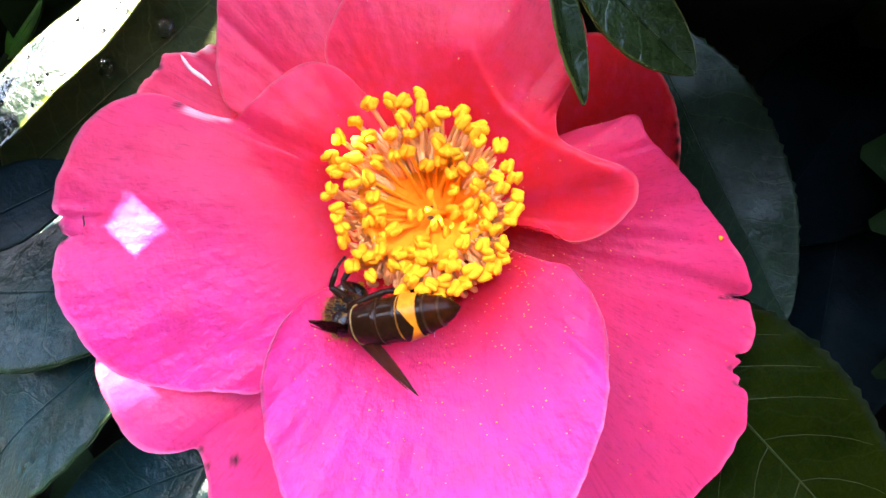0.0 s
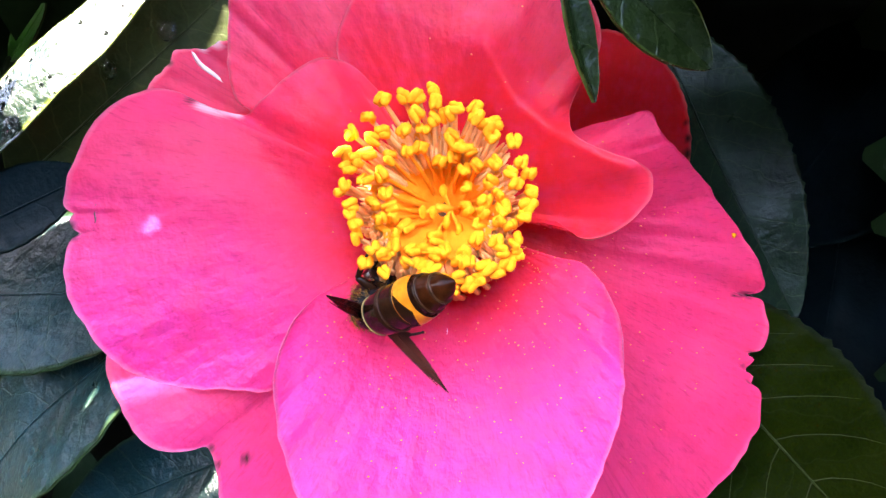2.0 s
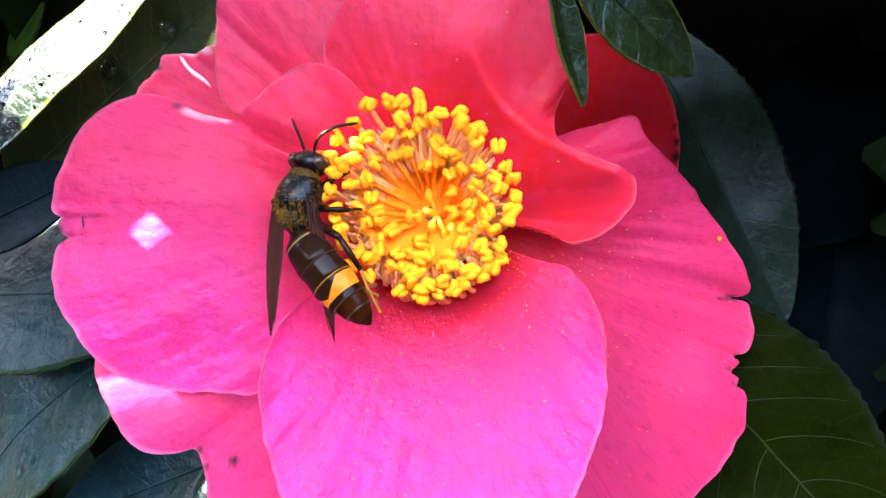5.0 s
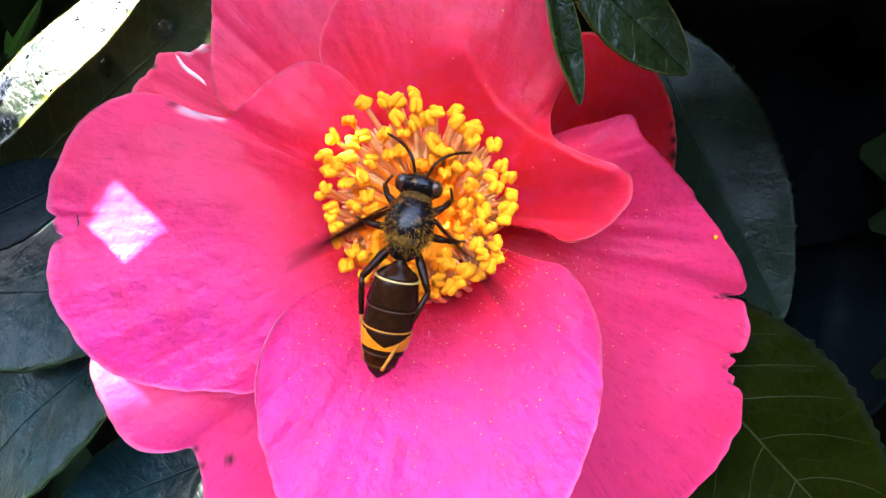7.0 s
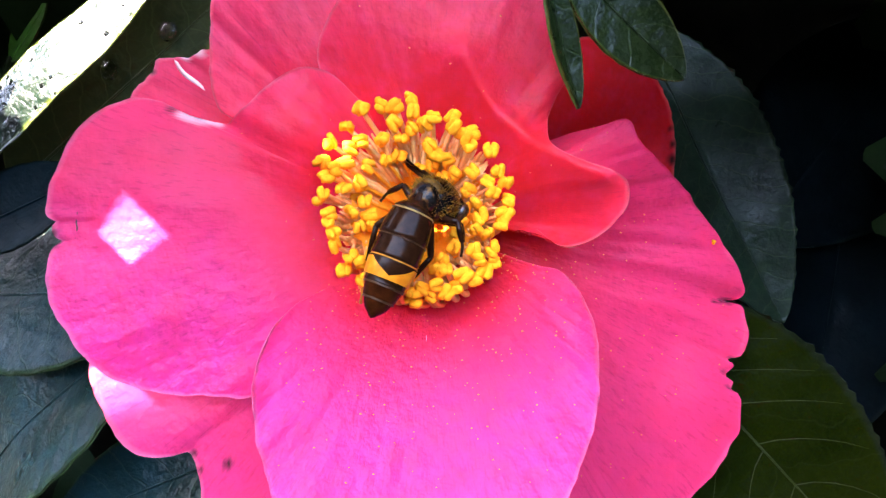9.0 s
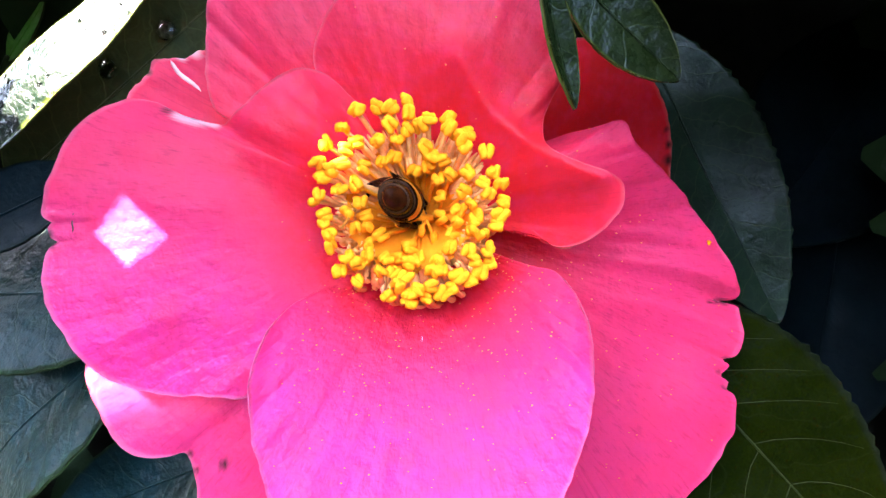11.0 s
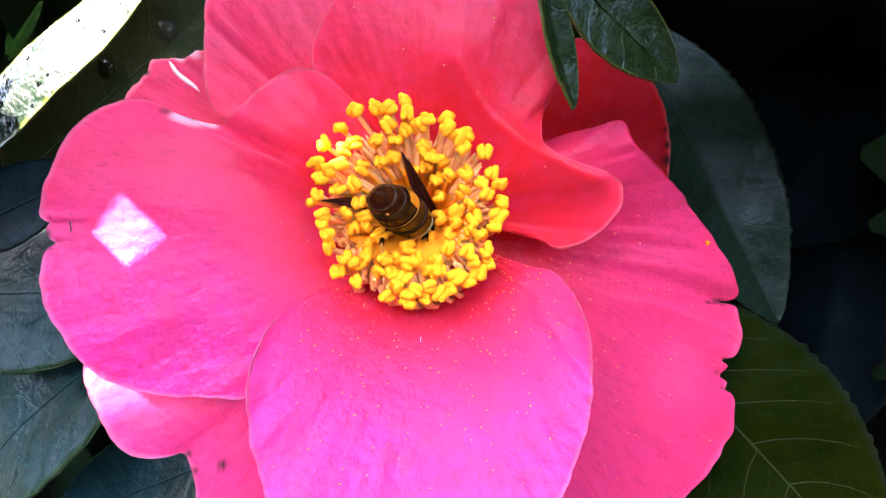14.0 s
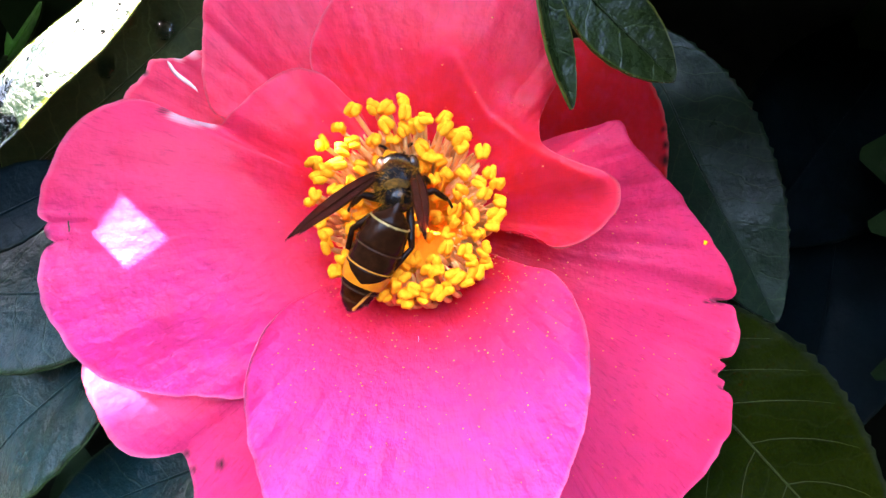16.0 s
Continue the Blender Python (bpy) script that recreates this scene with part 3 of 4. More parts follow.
for k in range(430):
    g, r = 2 * math.pi * (k + rnd.random()) / 430 * 7, rnd.uniform(7.4, 10.7)
    way = e1 * math.cos(g) + e2 * math.sin(g)
    foot = MOUTH + way * (0.62 * r + 3.4 * max(0.0, -math.sin(g))) - AXIS * 7
    tip = MOUTH + way * (r - 0.9) + AXIS * (rnd.uniform(-3.0, -1.6) - 1.2 * max(0.0, -math.sin(g)))
    packed.append(tube(spline([foot, foot.lerp(tip, 0.5) + way * rnd.uniform(0.3, 1.3) * bulge(g), tip], 6), [0.42, 0.42, 0.4, 0.37, 0.32, 0.12], 5))
tagged(link_mesh("filament_tuft", *joined(*packed), FILAMENT, flower, "dense peach-coloured threads under the anthers"), kind="stuff")
# the tube in which the threads are joined, open at its mouth
wall = []
for j in range(7):
    w = j / 6
    c = FOOT + AXIS * (6.6 + 7.2 * w)
    wall.append((c, 1.5 + 6.0 * w))
wall.insert(0, (FOOT + AXIS * 5.8, 0.05))
verts, faces = [], []
N = 64
for c, r in wall:
    for k in range(N):
        g = 2 * math.pi * k / N
        verts.append((c + (e1 * math.cos(g) + e2 * math.sin(g)) * (r + (0.4 * (k % 2) if r > 1 else 0)) + AXIS * ((0.9 * math.sin(k * 2.4) + 0.8 * math.sin(k * 5.3)) if c is wall[-1][0] else 0)) * MM)
for j in range(7):
    for k in range(N):
        k2 = (k + 1) % N
        faces.append((j * N + k, j * N + k2, (j + 1) * N + k2, (j + 1) * N + k))
v2, f2 = thicken(verts, faces, [], 0.4 * MM)
link_mesh("stamen_tube", v2, f2, THROAT, flower, "joined bright orange stamen tube")
# pistil: ovary, brown for the throat's dark hole, a bent style and three yellow lobes
pistil = link_mesh("pistil", *blob(FOOT.x, FOOT.y, FOOT.z + 6.0, 1.6, 1.6, 1.0), OVARY, flower, "brownish ovary with a pale style")
st = spline([FOOT + Vector((0, 0, 6.6)), Vector((0.1, 4.3, -6.0)), Vector((-0.8, 4.4, -4.0)), Vector((-2.1, 4.6, -2.5))], 9)
link_mesh("style", *tube(st, [0.5] * 9, 8), THROAT, pistil)
for x, y in ((-3.9, 4.0), (-2.7, 4.0), (-1.1, 2.8), (0.4, 2.0), (-1.5, 6.5)):
    c = Vector((x, y, -3.0))
    link_mesh("style_branch", *tube(spline([st[5], st[5].lerp(c, 0.5) + Vector((0, 0, 0.5)), c], 6), [0.24] * 6, 7), THROAT, pistil)
    link_mesh("stigma_lobe", *blob(c.x, c.y, c.z, 0.5, 0.8, 0.5, 8, 9, 0.25, x), ANTHER, pistil)

# pollen scattered over the lower petals
rnd = random.Random(21)
grains = []
for sheet, count in ((lower, 1500), (right, 260), (left, 130), (top_right, 40)):
    v, ns, nu, _ = sheet
    for _ in range(count):
        u = min(0.97, abs(rnd.gauss(0.55, 0.2)))
        i, j = rnd.randrange(6, ns - 6), int(u * nu)
        p = v[j * ns + i] / MM + Vector((rnd.uniform(-0.5, 0.5), rnd.uniform(-0.5, 0.5), 0.1))
        s = rnd.uniform(0.045, 0.11)
        grains.append(blob(p.x, p.y, p.z, s * 1.5, s, s, 4, 5, 0.3, rnd.random() * 9))
tagged(link_mesh("pollen", *joined(*grains), POLLEN, flower, "fallen yellow pollen grains"), kind="stuff")


# small marks: a crack in the side petal, pale scratches on the lower one, a fallen anther on the rim
def height(sheet, x, y):
    """The level of a petal's face at x, y."""
    return min(sheet[0], key=lambda v: (v.x / MM - x) ** 2 + (v.y / MM - y) ** 2).z / MM


def mark(name, sheet, points, radius, material, label, proud=0.02):
    pts = [Vector((x, y, height(sheet, x, y) + proud)) for x, y in points]
    link_mesh(name, *tube(spline(pts, 10), [radius * (0.4 + 0.6 * math.sin(0.3 + 2.6 * k / 9)) for k in range(10)], 6), material, flower, label)


PALE = plain("scratched_petal", (0.88, 0.45, 0.62), (0.92, 0.60, 0.75), 0.6)
mark("crack", left, [(-40.9, 4.7), (-41.2, 3.6), (-41.1, 2.8), (-41.4, 1.7)], 0.13, BARK, "thin dark crack", 0.22)
WHITE = plain("white_streak", (0.75, 0.45, 0.42), (0.85, 0.62, 0.58), 0.6)
mark("streak", back_left, [(-33.7, 25.0), (-32.7, 23.4), (-31.0, 22.1), (-29.0, 20.3)], 0.34, WHITE, "broad white streak", 0.15)
mark("scratch", lower, [(-1.0, -8.7), (-1.0, -10.3), (-0.9, -12.8)], 0.08, PALE, "pale scratch", 0.11)
mark("scratch", lower, [(0.7, -8.7), (0.8, -10.3), (1.0, -12.1)], 0.08, PALE, "pale scratch", 0.11)
mark("scratch", lower, [(-0.2, -7.7), (-0.1, -10.3), (-0.1, -13.7)], 0.07, PALE, "pale scratch", 0.11)
crumb = new("fallen_anther", ANTHERS[2])
crumb.parent = flower
cx, cy, _ = (37.9, 1.5, -13.0)
crumb.matrix_basis = pose(cx * MM, cy * MM, (height(right, cx, cy) + 0.25) * MM, 0, 0, 60) @ Matrix.Diagonal((0.45, 0.4, 0.45, 1))

# ---- leaves ----
def leaf(base, tip, width, face, material=LEAF, label="glossy dark green camellia leaf", bend=0.0, fold_up=0.15, teeth=0.0, widest=0.45, veins=6, twist=0.0, seed=0, wave=0.4, side_veins=False, rib=None, margin=1):
    """A leaf from its base to its tip (flower's space, millimetres), its upper side towards face."""
    base, tip = Vector(base), Vector(tip)
    y = (tip - base).normalized()
    length = (tip - base).length
    z = Vector(face)
    z = (z - y * z.dot(y)).normalized()
    x = y.cross(z)
    ob = new("leaf")
    m = Matrix((x, y, z)).transposed().to_4x4()
    m.translation = base * MM
    ob.matrix_world = FRONT @ m
    tagged(ob, label, "leaf", "leaves of the bush")
    nt, nv = 60, 24
    rnd = random.Random(seed)
    o = rnd.uniform(0, 50)

    def place(t, v):
        k = math.log(0.5) / math.log(widest)
        half = 0.5 * width * max(0.0, math.sin(math.pi * min(1, t) ** k)) ** 0.75
        tooth = 1 + teeth * (abs(((t * 26) % 1.0) - 0.35) - 0.3) * (abs(v) ** 10)
        px = v * half * tooth
        bz = bend * math.sin(math.pi * t) + abs(v) * half * fold_up + wave * noise.noise(Vector((px * 0.09 + o, t * length * 0.09, 0.5))) * 2
        bz += 0.10 * abs(v) ** 1.2 * half * 0.06 * math.sin(2 * math.pi * (t * veins * 1.6 - abs(v) * 1.2)) * 2
        a = twist * (t - 0.5) * v * half
        return Vector((px, t * length, bz + a))

    verts, edge = [], []
    for j in range(nt + 1):
        t = 0.001 + 0.998 * j / nt
        for i in range(nv + 1):
            v = -1 + 2 * i / nv
            verts.append(place(t, v) * MM)
            edge.append(1.0 if i < margin or i > nv - margin else 0.0)
    faces = []
    for j in range(nt):
        for i in range(nv):
            a = j * (nv + 1) + i
            faces.append((a, a + 1, a + nv + 2, a + nv + 1))
    border = [i for i in range(nv + 1)] + [j * (nv + 1) + nv for j in range(1, nt + 1)] + [nt * (nv + 1) + i for i in range(nv - 1, -1, -1)] + [j * (nv + 1) for j in range(nt - 1, -1, -1)]
    v2, f2 = thicken(verts, faces, border[::-1], 0.4 * MM)
    link_mesh("blade", v2, f2, material, ob, "", {"edge": edge * 2})
    mid = [place(0.02 + 0.95 * k / 20, 0) + Vector((0, 0, 0.05)) for k in range(21)]
    if rib is not False:
        link_mesh("midrib", *tube(mid, [0.3 - 0.012 * k for k in range(21)], 6), rib or material, ob)
    if side_veins:
        for k in range(veins):
            for s in (-1, 1):
                t0 = 0.10 + 0.75 * (k + rnd.uniform(0.1, 0.5)) / veins
                pts = [place(t0 + 0.16 * w ** 1.3, s * w * 0.86) + Vector((0, 0, 0.02)) for w in (0, 0.2, 0.4, 0.6, 0.8, 1.0)]
                link_mesh("side_vein", *tube(pts, [0.08, 0.075, 0.07, 0.06, 0.045, 0.02], 5), rib or VEIN, ob)
    st = [Vector((0, -k * 1.2, -k * 0.25)) + Vector((0, 0.8, 0)) for k in range(6)]
    link_mesh("stalk", *tube(st, [0.6] * 6, 7), VEIN, ob)
    return ob


glare_leaf = leaf((-70.0, 8.1, -14.0), (-32.9, 42.0, -12.0), 9.4, (-0.141, 0.267, 0.953), WET, bend=1.6, fold_up=-0.1, wave=0.3, seed=1, rib=False, margin=2, label="glossy camellia leaf with wet drops, glaring in the sun")
under_leaf = leaf((-64.8, 9.4, -24.0), (-29.7, 39.2, -20.0), 22, (0.2, -0.2, 0.95), SHADED, seed=2, label="dark camellia leaf in shade with water drops")
# this leaf's shade is in its near-black colour
edge_leaf = leaf((-69.8, 1.7, -18.0), (-47.8, 10.8, -14.0), 12, (0.1, 0.3, 0.95), SHADE_DARK, seed=3)
west_leaf = leaf((-71.6, -6.7, -24.0), (-35.5, -6.2, -16.0), 26, (-0.2, 0.5, 0.85), SKY_TINTED, margin=1, seed=4, bend=1.0)
southwest_leaf = leaf((-40.1, -9.1, -14.0), (-71.2, -37.4, -20.0), 24, (-0.25, 0.5, 0.85), SKY_TINTED, margin=1, seed=5, bend=1.0, fold_up=0.1)
south_leaf = leaf((-28.8, -28.4, -17.0), (-57.7, -40.7, -22.0), 16, (0.0, 0.4, 0.9), SKY_TINTED, seed=6)
serrate_leaf = leaf((35.9, 42.7, -47.0), (61.7, -12.7, -44.0), 25, (0.0, -0.1, 1.0), SERRATE, margin=0, seed=7, teeth=0.12, label="serrated dark green camellia leaf behind the flower")
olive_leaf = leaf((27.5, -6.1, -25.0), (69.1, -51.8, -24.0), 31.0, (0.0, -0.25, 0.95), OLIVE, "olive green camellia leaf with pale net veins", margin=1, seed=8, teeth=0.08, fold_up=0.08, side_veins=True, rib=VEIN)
far_leaf = leaf((89.6, 3.4, -120.0), (140.4, 69.1, -120.0), 56, (-0.2, -0.3, 0.95), SHADE_DARK, seed=9, label="large leaf coloured near black as deep shade")
shade_dark_leaf = leaf((123.3, 24.3, -130.0), (104.3, -62.2, -120.0), 52, (-0.2, -0.3, 0.95), SHADE_DARK, seed=10, label="large leaf coloured near black as deep shade")
top_leaf = leaf((10.9, 34.2, 7.0), (27.6, 19.2, 3.0), 8.3, (0.05, 0.05, 1.0), HANGING, margin=1, seed=11, widest=0.6, label="small glossy leaf hanging before the flower")
narrow_leaf = leaf((10.6, 31.0, 8.0), (15.2, 15.7, 4.0), 3.8, (0.5, 0.1, 0.85), HANGING, margin=1, seed=12, widest=0.5, fold_up=0.5, veins=4, label="narrow curled leaf seen nearly edge-on")
# rain drops on the sunlit leaf and on the one under it
def drop(x, y, z, r, flat=0.5):
    ob = link_mesh("water_drop", *blob(0, 0, 0, r, r, r * flat, 8, 12, 0.12, x), WATER)
    ob.matrix_world = at(x, y, z)
    tagged(ob, "clear rain drop lying on a leaf", "water drop", "drops on the leaves")


rnd = random.Random(5)
wet = glare_leaf.children[0].data.vertices
for k in range(24):
    v = (glare_leaf.matrix_world @ wet[rnd.randrange(25 * 12, 25 * 50)].co)
    q = FRONT.inverted() @ v / MM
    drop(q.x, q.y, q.z + 0.05, rnd.uniform(0.18, 0.5), 0.35)
for x, y, z, r in ((-48.9, 26.5, -20.6) + (1.5,), (-40.3, 32.1, -20.6) + (1.6,), (-40.9, 34.0, -20.6) + (0.5,)):
    drop(x, y, z, r)
far_sprig = leaf((-94.0, 41.0, -68.0), (-84.5, 52.5, -66.0), 9, (0, 0.5, 0.8), SPRIG, "small bright green leaf far inside the bush", seed=21)
# unseen leaves added above the hind petals to keep the sky's light off
shade_leaf_above = leaf((32, 40, -14), (34, 21, 36), 20, (0, 0.9, 0.4), seed=13, label="unseen leaf added to shade the hind petals")
shade_leaf_outer = leaf((56, 41, -16), (58, 22, 34), 28, (0, 0.9, 0.4), seed=14, label="unseen leaf added to shade the hind petals")
SWAYING = [(serrate_leaf, 0.8), (olive_leaf, 0.9), (top_leaf, 1.05), (narrow_leaf, 0.65), (southwest_leaf, 0.5), (south_leaf, 0.6)]

# unseen leaves added sunward to shade the flower, with a small gap between them
ALONG = Vector((SUN_WAY.y, -SUN_WAY.x, 0)).normalized()
ACROSS = ALONG.cross(SUN_WAY)
SHADING = [
    (-52, 1.0, 8, 1.0, 25.2), (-50, -20.0, 10, -20.0, 12.6), (-35, -30.0, -29, 5.0, 12.4), (-11.5, -27.0, -9.0, 3.0, 21.5),
    (-6, -12.0, 56, -13.0, 25), (-12, 7.0, 58, 8.0, 28), (-52, 17.0, 14, 18.0, 25), (-8, 26.0, 56, 25.0, 24),
    (34, -30.0, 96, -20.0, 30), (42, 0.0, 104, 2.0, 34), (40, 24.0, 100, 26.0, 32), (-48, 32.0, 16, 34.0, 24),
    (-44, -25.5, 34, -26.0, 10.5), (-84, -32.0, -28, -36.0, 24), (-96, -24.0, -44, -30.0, 22), (30, -42.0, 100, -38.0, 34), (70, -20.0, 135, -24.0, 36), (66, -52.0, 130, -46.0, 36), (0, -44.0, 62, -52.0, 30), (90, 10.0, 150, 6.0, 36), (10, -27.0, 72, -28.0, 17), (-16, -45.5, 22, -46.0, 9), (-60, -55.0, 30, -56.0, 27), (-72, -14.0, -42, -17.5, 9), (-62, -25.0, -34, -25.0, 9), (-104, -15.0, -46, -22.0, 15), (-100, -46.0, -40, -48.0, 20), (-70, 12.0, -30, 8.0, 18), (-88, -40.0, -25, -39.0, 11), (-13, -19.5, 30, -18.0, 10),
    (-30, 8.0, 30, 22.0, 24), (6, -22.0, 64, -4.0, 20), (-25, 12.0, 40, -4.0, 18), (20, 16.0, 84, 12.0, 24),
]
shading = []
for k, (a0, b0, a1, b1, wide) in enumerate(SHADING):
    lift = SUN_WAY * (100 + 2.5 * (k % 4))
    shading.append(leaf(ALONG * a0 + ACROSS * b0 + lift, ALONG * a1 + ACROSS * b1 + lift, wide, SUN_WAY, seed=40 + k, wave=0.15, fold_up=0.03, bend=0.5, label="unseen camellia leaf added to hold off the sun"))
# an unseen leaf added farther up dims the sun on the hindmost petal
shading.append(leaf(ALONG * -80 + ACROSS * 0.8 + SUN_WAY * 520, ALONG * -10 + ACROSS * 0.8 + SUN_WAY * 520, 30, SUN_WAY, seed=70, fold_up=0.03, label="unseen camellia leaf added to hold off the sun"))
# the stirring of two of them narrows the gap, and all four round it drift: seconds, millimetres, share of the drift
GAP = [(0.0, 0.0, 0.0), (0.5, 2.0, 0.0), (1.0, 2.0, 0.0), (1.5, 0.8, 0.0), (2.0, 2.8, 0.0), (2.5, 1.6, 0.0), (3.0, 1.6, 0.0), (3.5, 3.4, 0.0), (5.8, -1.4, 0.0), (6.0, -2.2, 0.0), (6.5, -2.6, 0.05), (7.0, -1.2, 0.1), (8.0, -0.5, 0.4), (9.0, -0.6, 0.6), (11.5, -0.7, 0.8), (16.0, -0.8, 0.85)]
DRIFT = ALONG * -0.93 + ACROSS * -0.15

# ---- surroundings: the bush that holds the flower, and the ground ----
gv = [(-3000, -3000, 0), (3000, -3000, 0), (3000, 3000, 0), (-3000, 3000, 0)]
ground = link_mesh("ground", gv, [(0, 1, 2, 3)], SOIL)
tagged(ground, "bare brown garden soil", "ground", kind="structure")


def bush_leaves():
    """The rest of the bush: leaves all round the hollow in which the flower sits."""
    rnd = random.Random(33)
    shapes = []
    spots = []
    for _ in range(8500):
        g, r = rnd.uniform(0, 2 * math.pi), 78 + 640 * rnd.random() ** 1.4
        x, y = r * math.cos(g) * 1.1, r * math.sin(g) * (0.72 if g < math.pi else 1.75)
        if -120 < x < 130 and abs(y) < (62 if x < 0 else 90):
            continue
        spots.append((x, y, -rnd.uniform(8, 90) - 0.1 * r))
    # leaves added out of view, to block light from the right and above
    for _ in range(420):
        spots.append((rnd.uniform(95, 260), rnd.uniform(-170, 230), rnd.uniform(-10, 75)))
    for _ in range(300):
        spots.append((rnd.uniform(92, 150), rnd.uniform(-130, 110), rnd.uniform(15, 95)))
    for _ in range(160):
        spots.append((rnd.uniform(25, 200), rnd.uniform(72, 200), rnd.uniform(-12, 30)))
    for x, y, z in spots:
        L, W = rnd.uniform(45, 70), rnd.uniform(22, 32)
        a = rnd.uniform(0, 6.28)
        m = Matrix.Translation((x, y, z)) @ Euler((rnd.gauss(0, 0.4), rnd.gauss(0, 0.4), a)).to_matrix().to_4x4()
        v, f = [], []
        for j in range(7):
            t = j / 6
            w = 0.5 * W * math.sin(math.pi * max(0.02, min(0.98, t))) ** 0.8
            for s in (-1, 0, 1):
                v.append((m @ Vector((s * w, (t - 0.5) * L, abs(s) * w * 0.2 - 4 * (t - 0.5) ** 2 * 5))) * MM)
        for j in range(6):
            for i in range(2):
                k = j * 3 + i
                f.append((k, k + 1, k + 4, k + 3))
        shapes.append((v, f))
    return joined(*shapes)


bush = link_mesh("bush_foliage", *bush_leaves(), LEAF)
bush.matrix_world = FRONT
tagged(bush, "dense dark green camellia foliage around the flower", "shrub", kind="stuff")
# an added shell behind everything, near black in place of deep shade
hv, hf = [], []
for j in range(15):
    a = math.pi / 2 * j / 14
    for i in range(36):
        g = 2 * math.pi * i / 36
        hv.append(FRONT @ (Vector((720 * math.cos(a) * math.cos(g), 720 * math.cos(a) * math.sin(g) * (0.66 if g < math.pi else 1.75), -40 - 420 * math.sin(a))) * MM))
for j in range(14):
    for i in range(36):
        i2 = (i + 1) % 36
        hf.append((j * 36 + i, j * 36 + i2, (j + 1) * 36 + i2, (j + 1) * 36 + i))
heart = link_mesh("backdrop", hv, hf, SHADE_SHELL)
tagged(heart, "added near-black shell, its colour standing for deep shade", "backdrop", kind="structure")

# an unseen hedge added behind the camera and round it, to block low sky
def hedge():
    rnd = random.Random(91)
    shapes = []
    for _ in range(5200):
        g = radians(rnd.uniform(-205, 25))
        r, z = 1.25 + rnd.uniform(-0.05, 0.09), rnd.uniform(0.0, SKY_BLOCK_TOP)
        c = Vector((r * math.cos(g), r * math.sin(g) * 1.0, z))
        m = Matrix.Translation(c) @ Euler((rnd.gauss(1.3, 0.5), rnd.gauss(0, 0.5), g + math.pi / 2)).to_matrix().to_4x4()
        L, W = rnd.uniform(0.06, 0.10), rnd.uniform(0.03, 0.045)
        v, f = [], []
        for j in range(5):
            t = j / 4
            w = 0.5 * W * math.sin(math.pi * max(0.03, min(0.97, t))) ** 0.8
            for q in (-1, 0, 1):
                v.append(m @ Vector((q * w, (t - 0.5) * L, abs(q) * w * 0.25)))
        for j in range(4):
            for i in range(2):
                k = j * 3 + i
                f.append((k, k + 1, k + 4, k + 3))
        shapes.append((v, f))
    return joined(*shapes)


SKY_BLOCK_TOP = 1.75
facing = link_mesh("hedge_foliage", *hedge(), LEAF)
tagged(facing, "unseen leaf screen added to block the low sky", "hedge", kind="stuff")
kv, kf = [], []
for i in range(49):
    g = radians(-207 + 234 * i / 48)
    for r, z in ((1.34, 0), (1.34, SKY_BLOCK_TOP), (1.7, SKY_BLOCK_TOP), (1.7, 0)):
        kv.append((r * math.cos(g), r * math.sin(g), z))
for i in range(48):
    for k in range(3):
        a = i * 4 + k
        kf.append((a, a + 1, a + 5, a + 4))
core = link_mesh("wall_hedge", kv, kf, BARK, smooth=False)
tagged(core, "unseen wall added inside the leaf screen", "hedge", kind="structure")

# ---- the hornet ----
hornet = new("hornet")
tagged(hornet, "dark hornet with a broad orange band near its tail", "hornet")


def ring_body(sections, sides=20):
    """A body of rings along -y: rows of (y, half width, half height, z)."""
    verts, faces = [], []
    for y, w, h, z in sections:
        for k in range(sides):
            g = 2 * math.pi * k / sides
            verts.append(Vector((w * math.cos(g), y, z + h * math.sin(g))) * MM)
    n = len(sections)
    for j in range(n - 1):
        for k in range(sides):
            k2 = (k + 1) % sides
            faces.append((j * sides + k, (j + 1) * sides + k, (j + 1) * sides + k2, j * sides + k2))
    return verts, faces


thorax = link_mesh("thorax", *joined(blob(0, 0.3, 0, 2.65, 3.2, 2.55, 14, 20, 0.05, 1), blob(0, -2.3, -0.2, 1.7, 1.5, 1.7, 10, 16, 0.06, 2)), COAT, hornet, "furry black thorax")
link_mesh("collar", *blob(0, 2.6, 0.3, 1.9, 0.9, 1.7, 8, 16, 0.1, 3), FUR, thorax)
link_mesh("scutellum", *blob(0, -1.9, 1.25, 1.45, 0.9, 0.75, 8, 14, 0.1, 4), FUR, thorax, "golden furred plate")
head = link_mesh("head", *blob(0, 0.9, 0, 2.35, 1.35, 2.0, 12, 20, 0.03, 5), COAT, hornet)
head.location = Vector((0, 3.4, -0.2)) * MM
for s in (-1, 1):
    link_mesh("eye", *blob(1.75 * s, 1.0, 0.3, 0.8, 0.95, 1.35, 10, 14), EYE, head)
    pts = spline([(0.6 * s, 2.0, 0.7), (1.3 * s, 3.5, 1.5), (2.7 * s, 4.9, 1.2), (4.6 * s, 6.2, -0.2)], 12)
    link_mesh("antenna", *tube(pts, [0.15] + [0.17] * 10 + [0.12], 7), BLACK, head)
    link_mesh("mandible", *tube([(0.9 * s, 1.8, -1.2), (0.7 * s, 2.7, -1.5), (0.2 * s, 3.1, -1.6)], [0.5, 0.4, 0.15], 7), YELLOW, head)
link_mesh("face_plate", *blob(0, 1.95, -0.2, 1.25, 0.45, 1.5, 8, 12, 0.1, 2), FUR, head, "golden furred face")

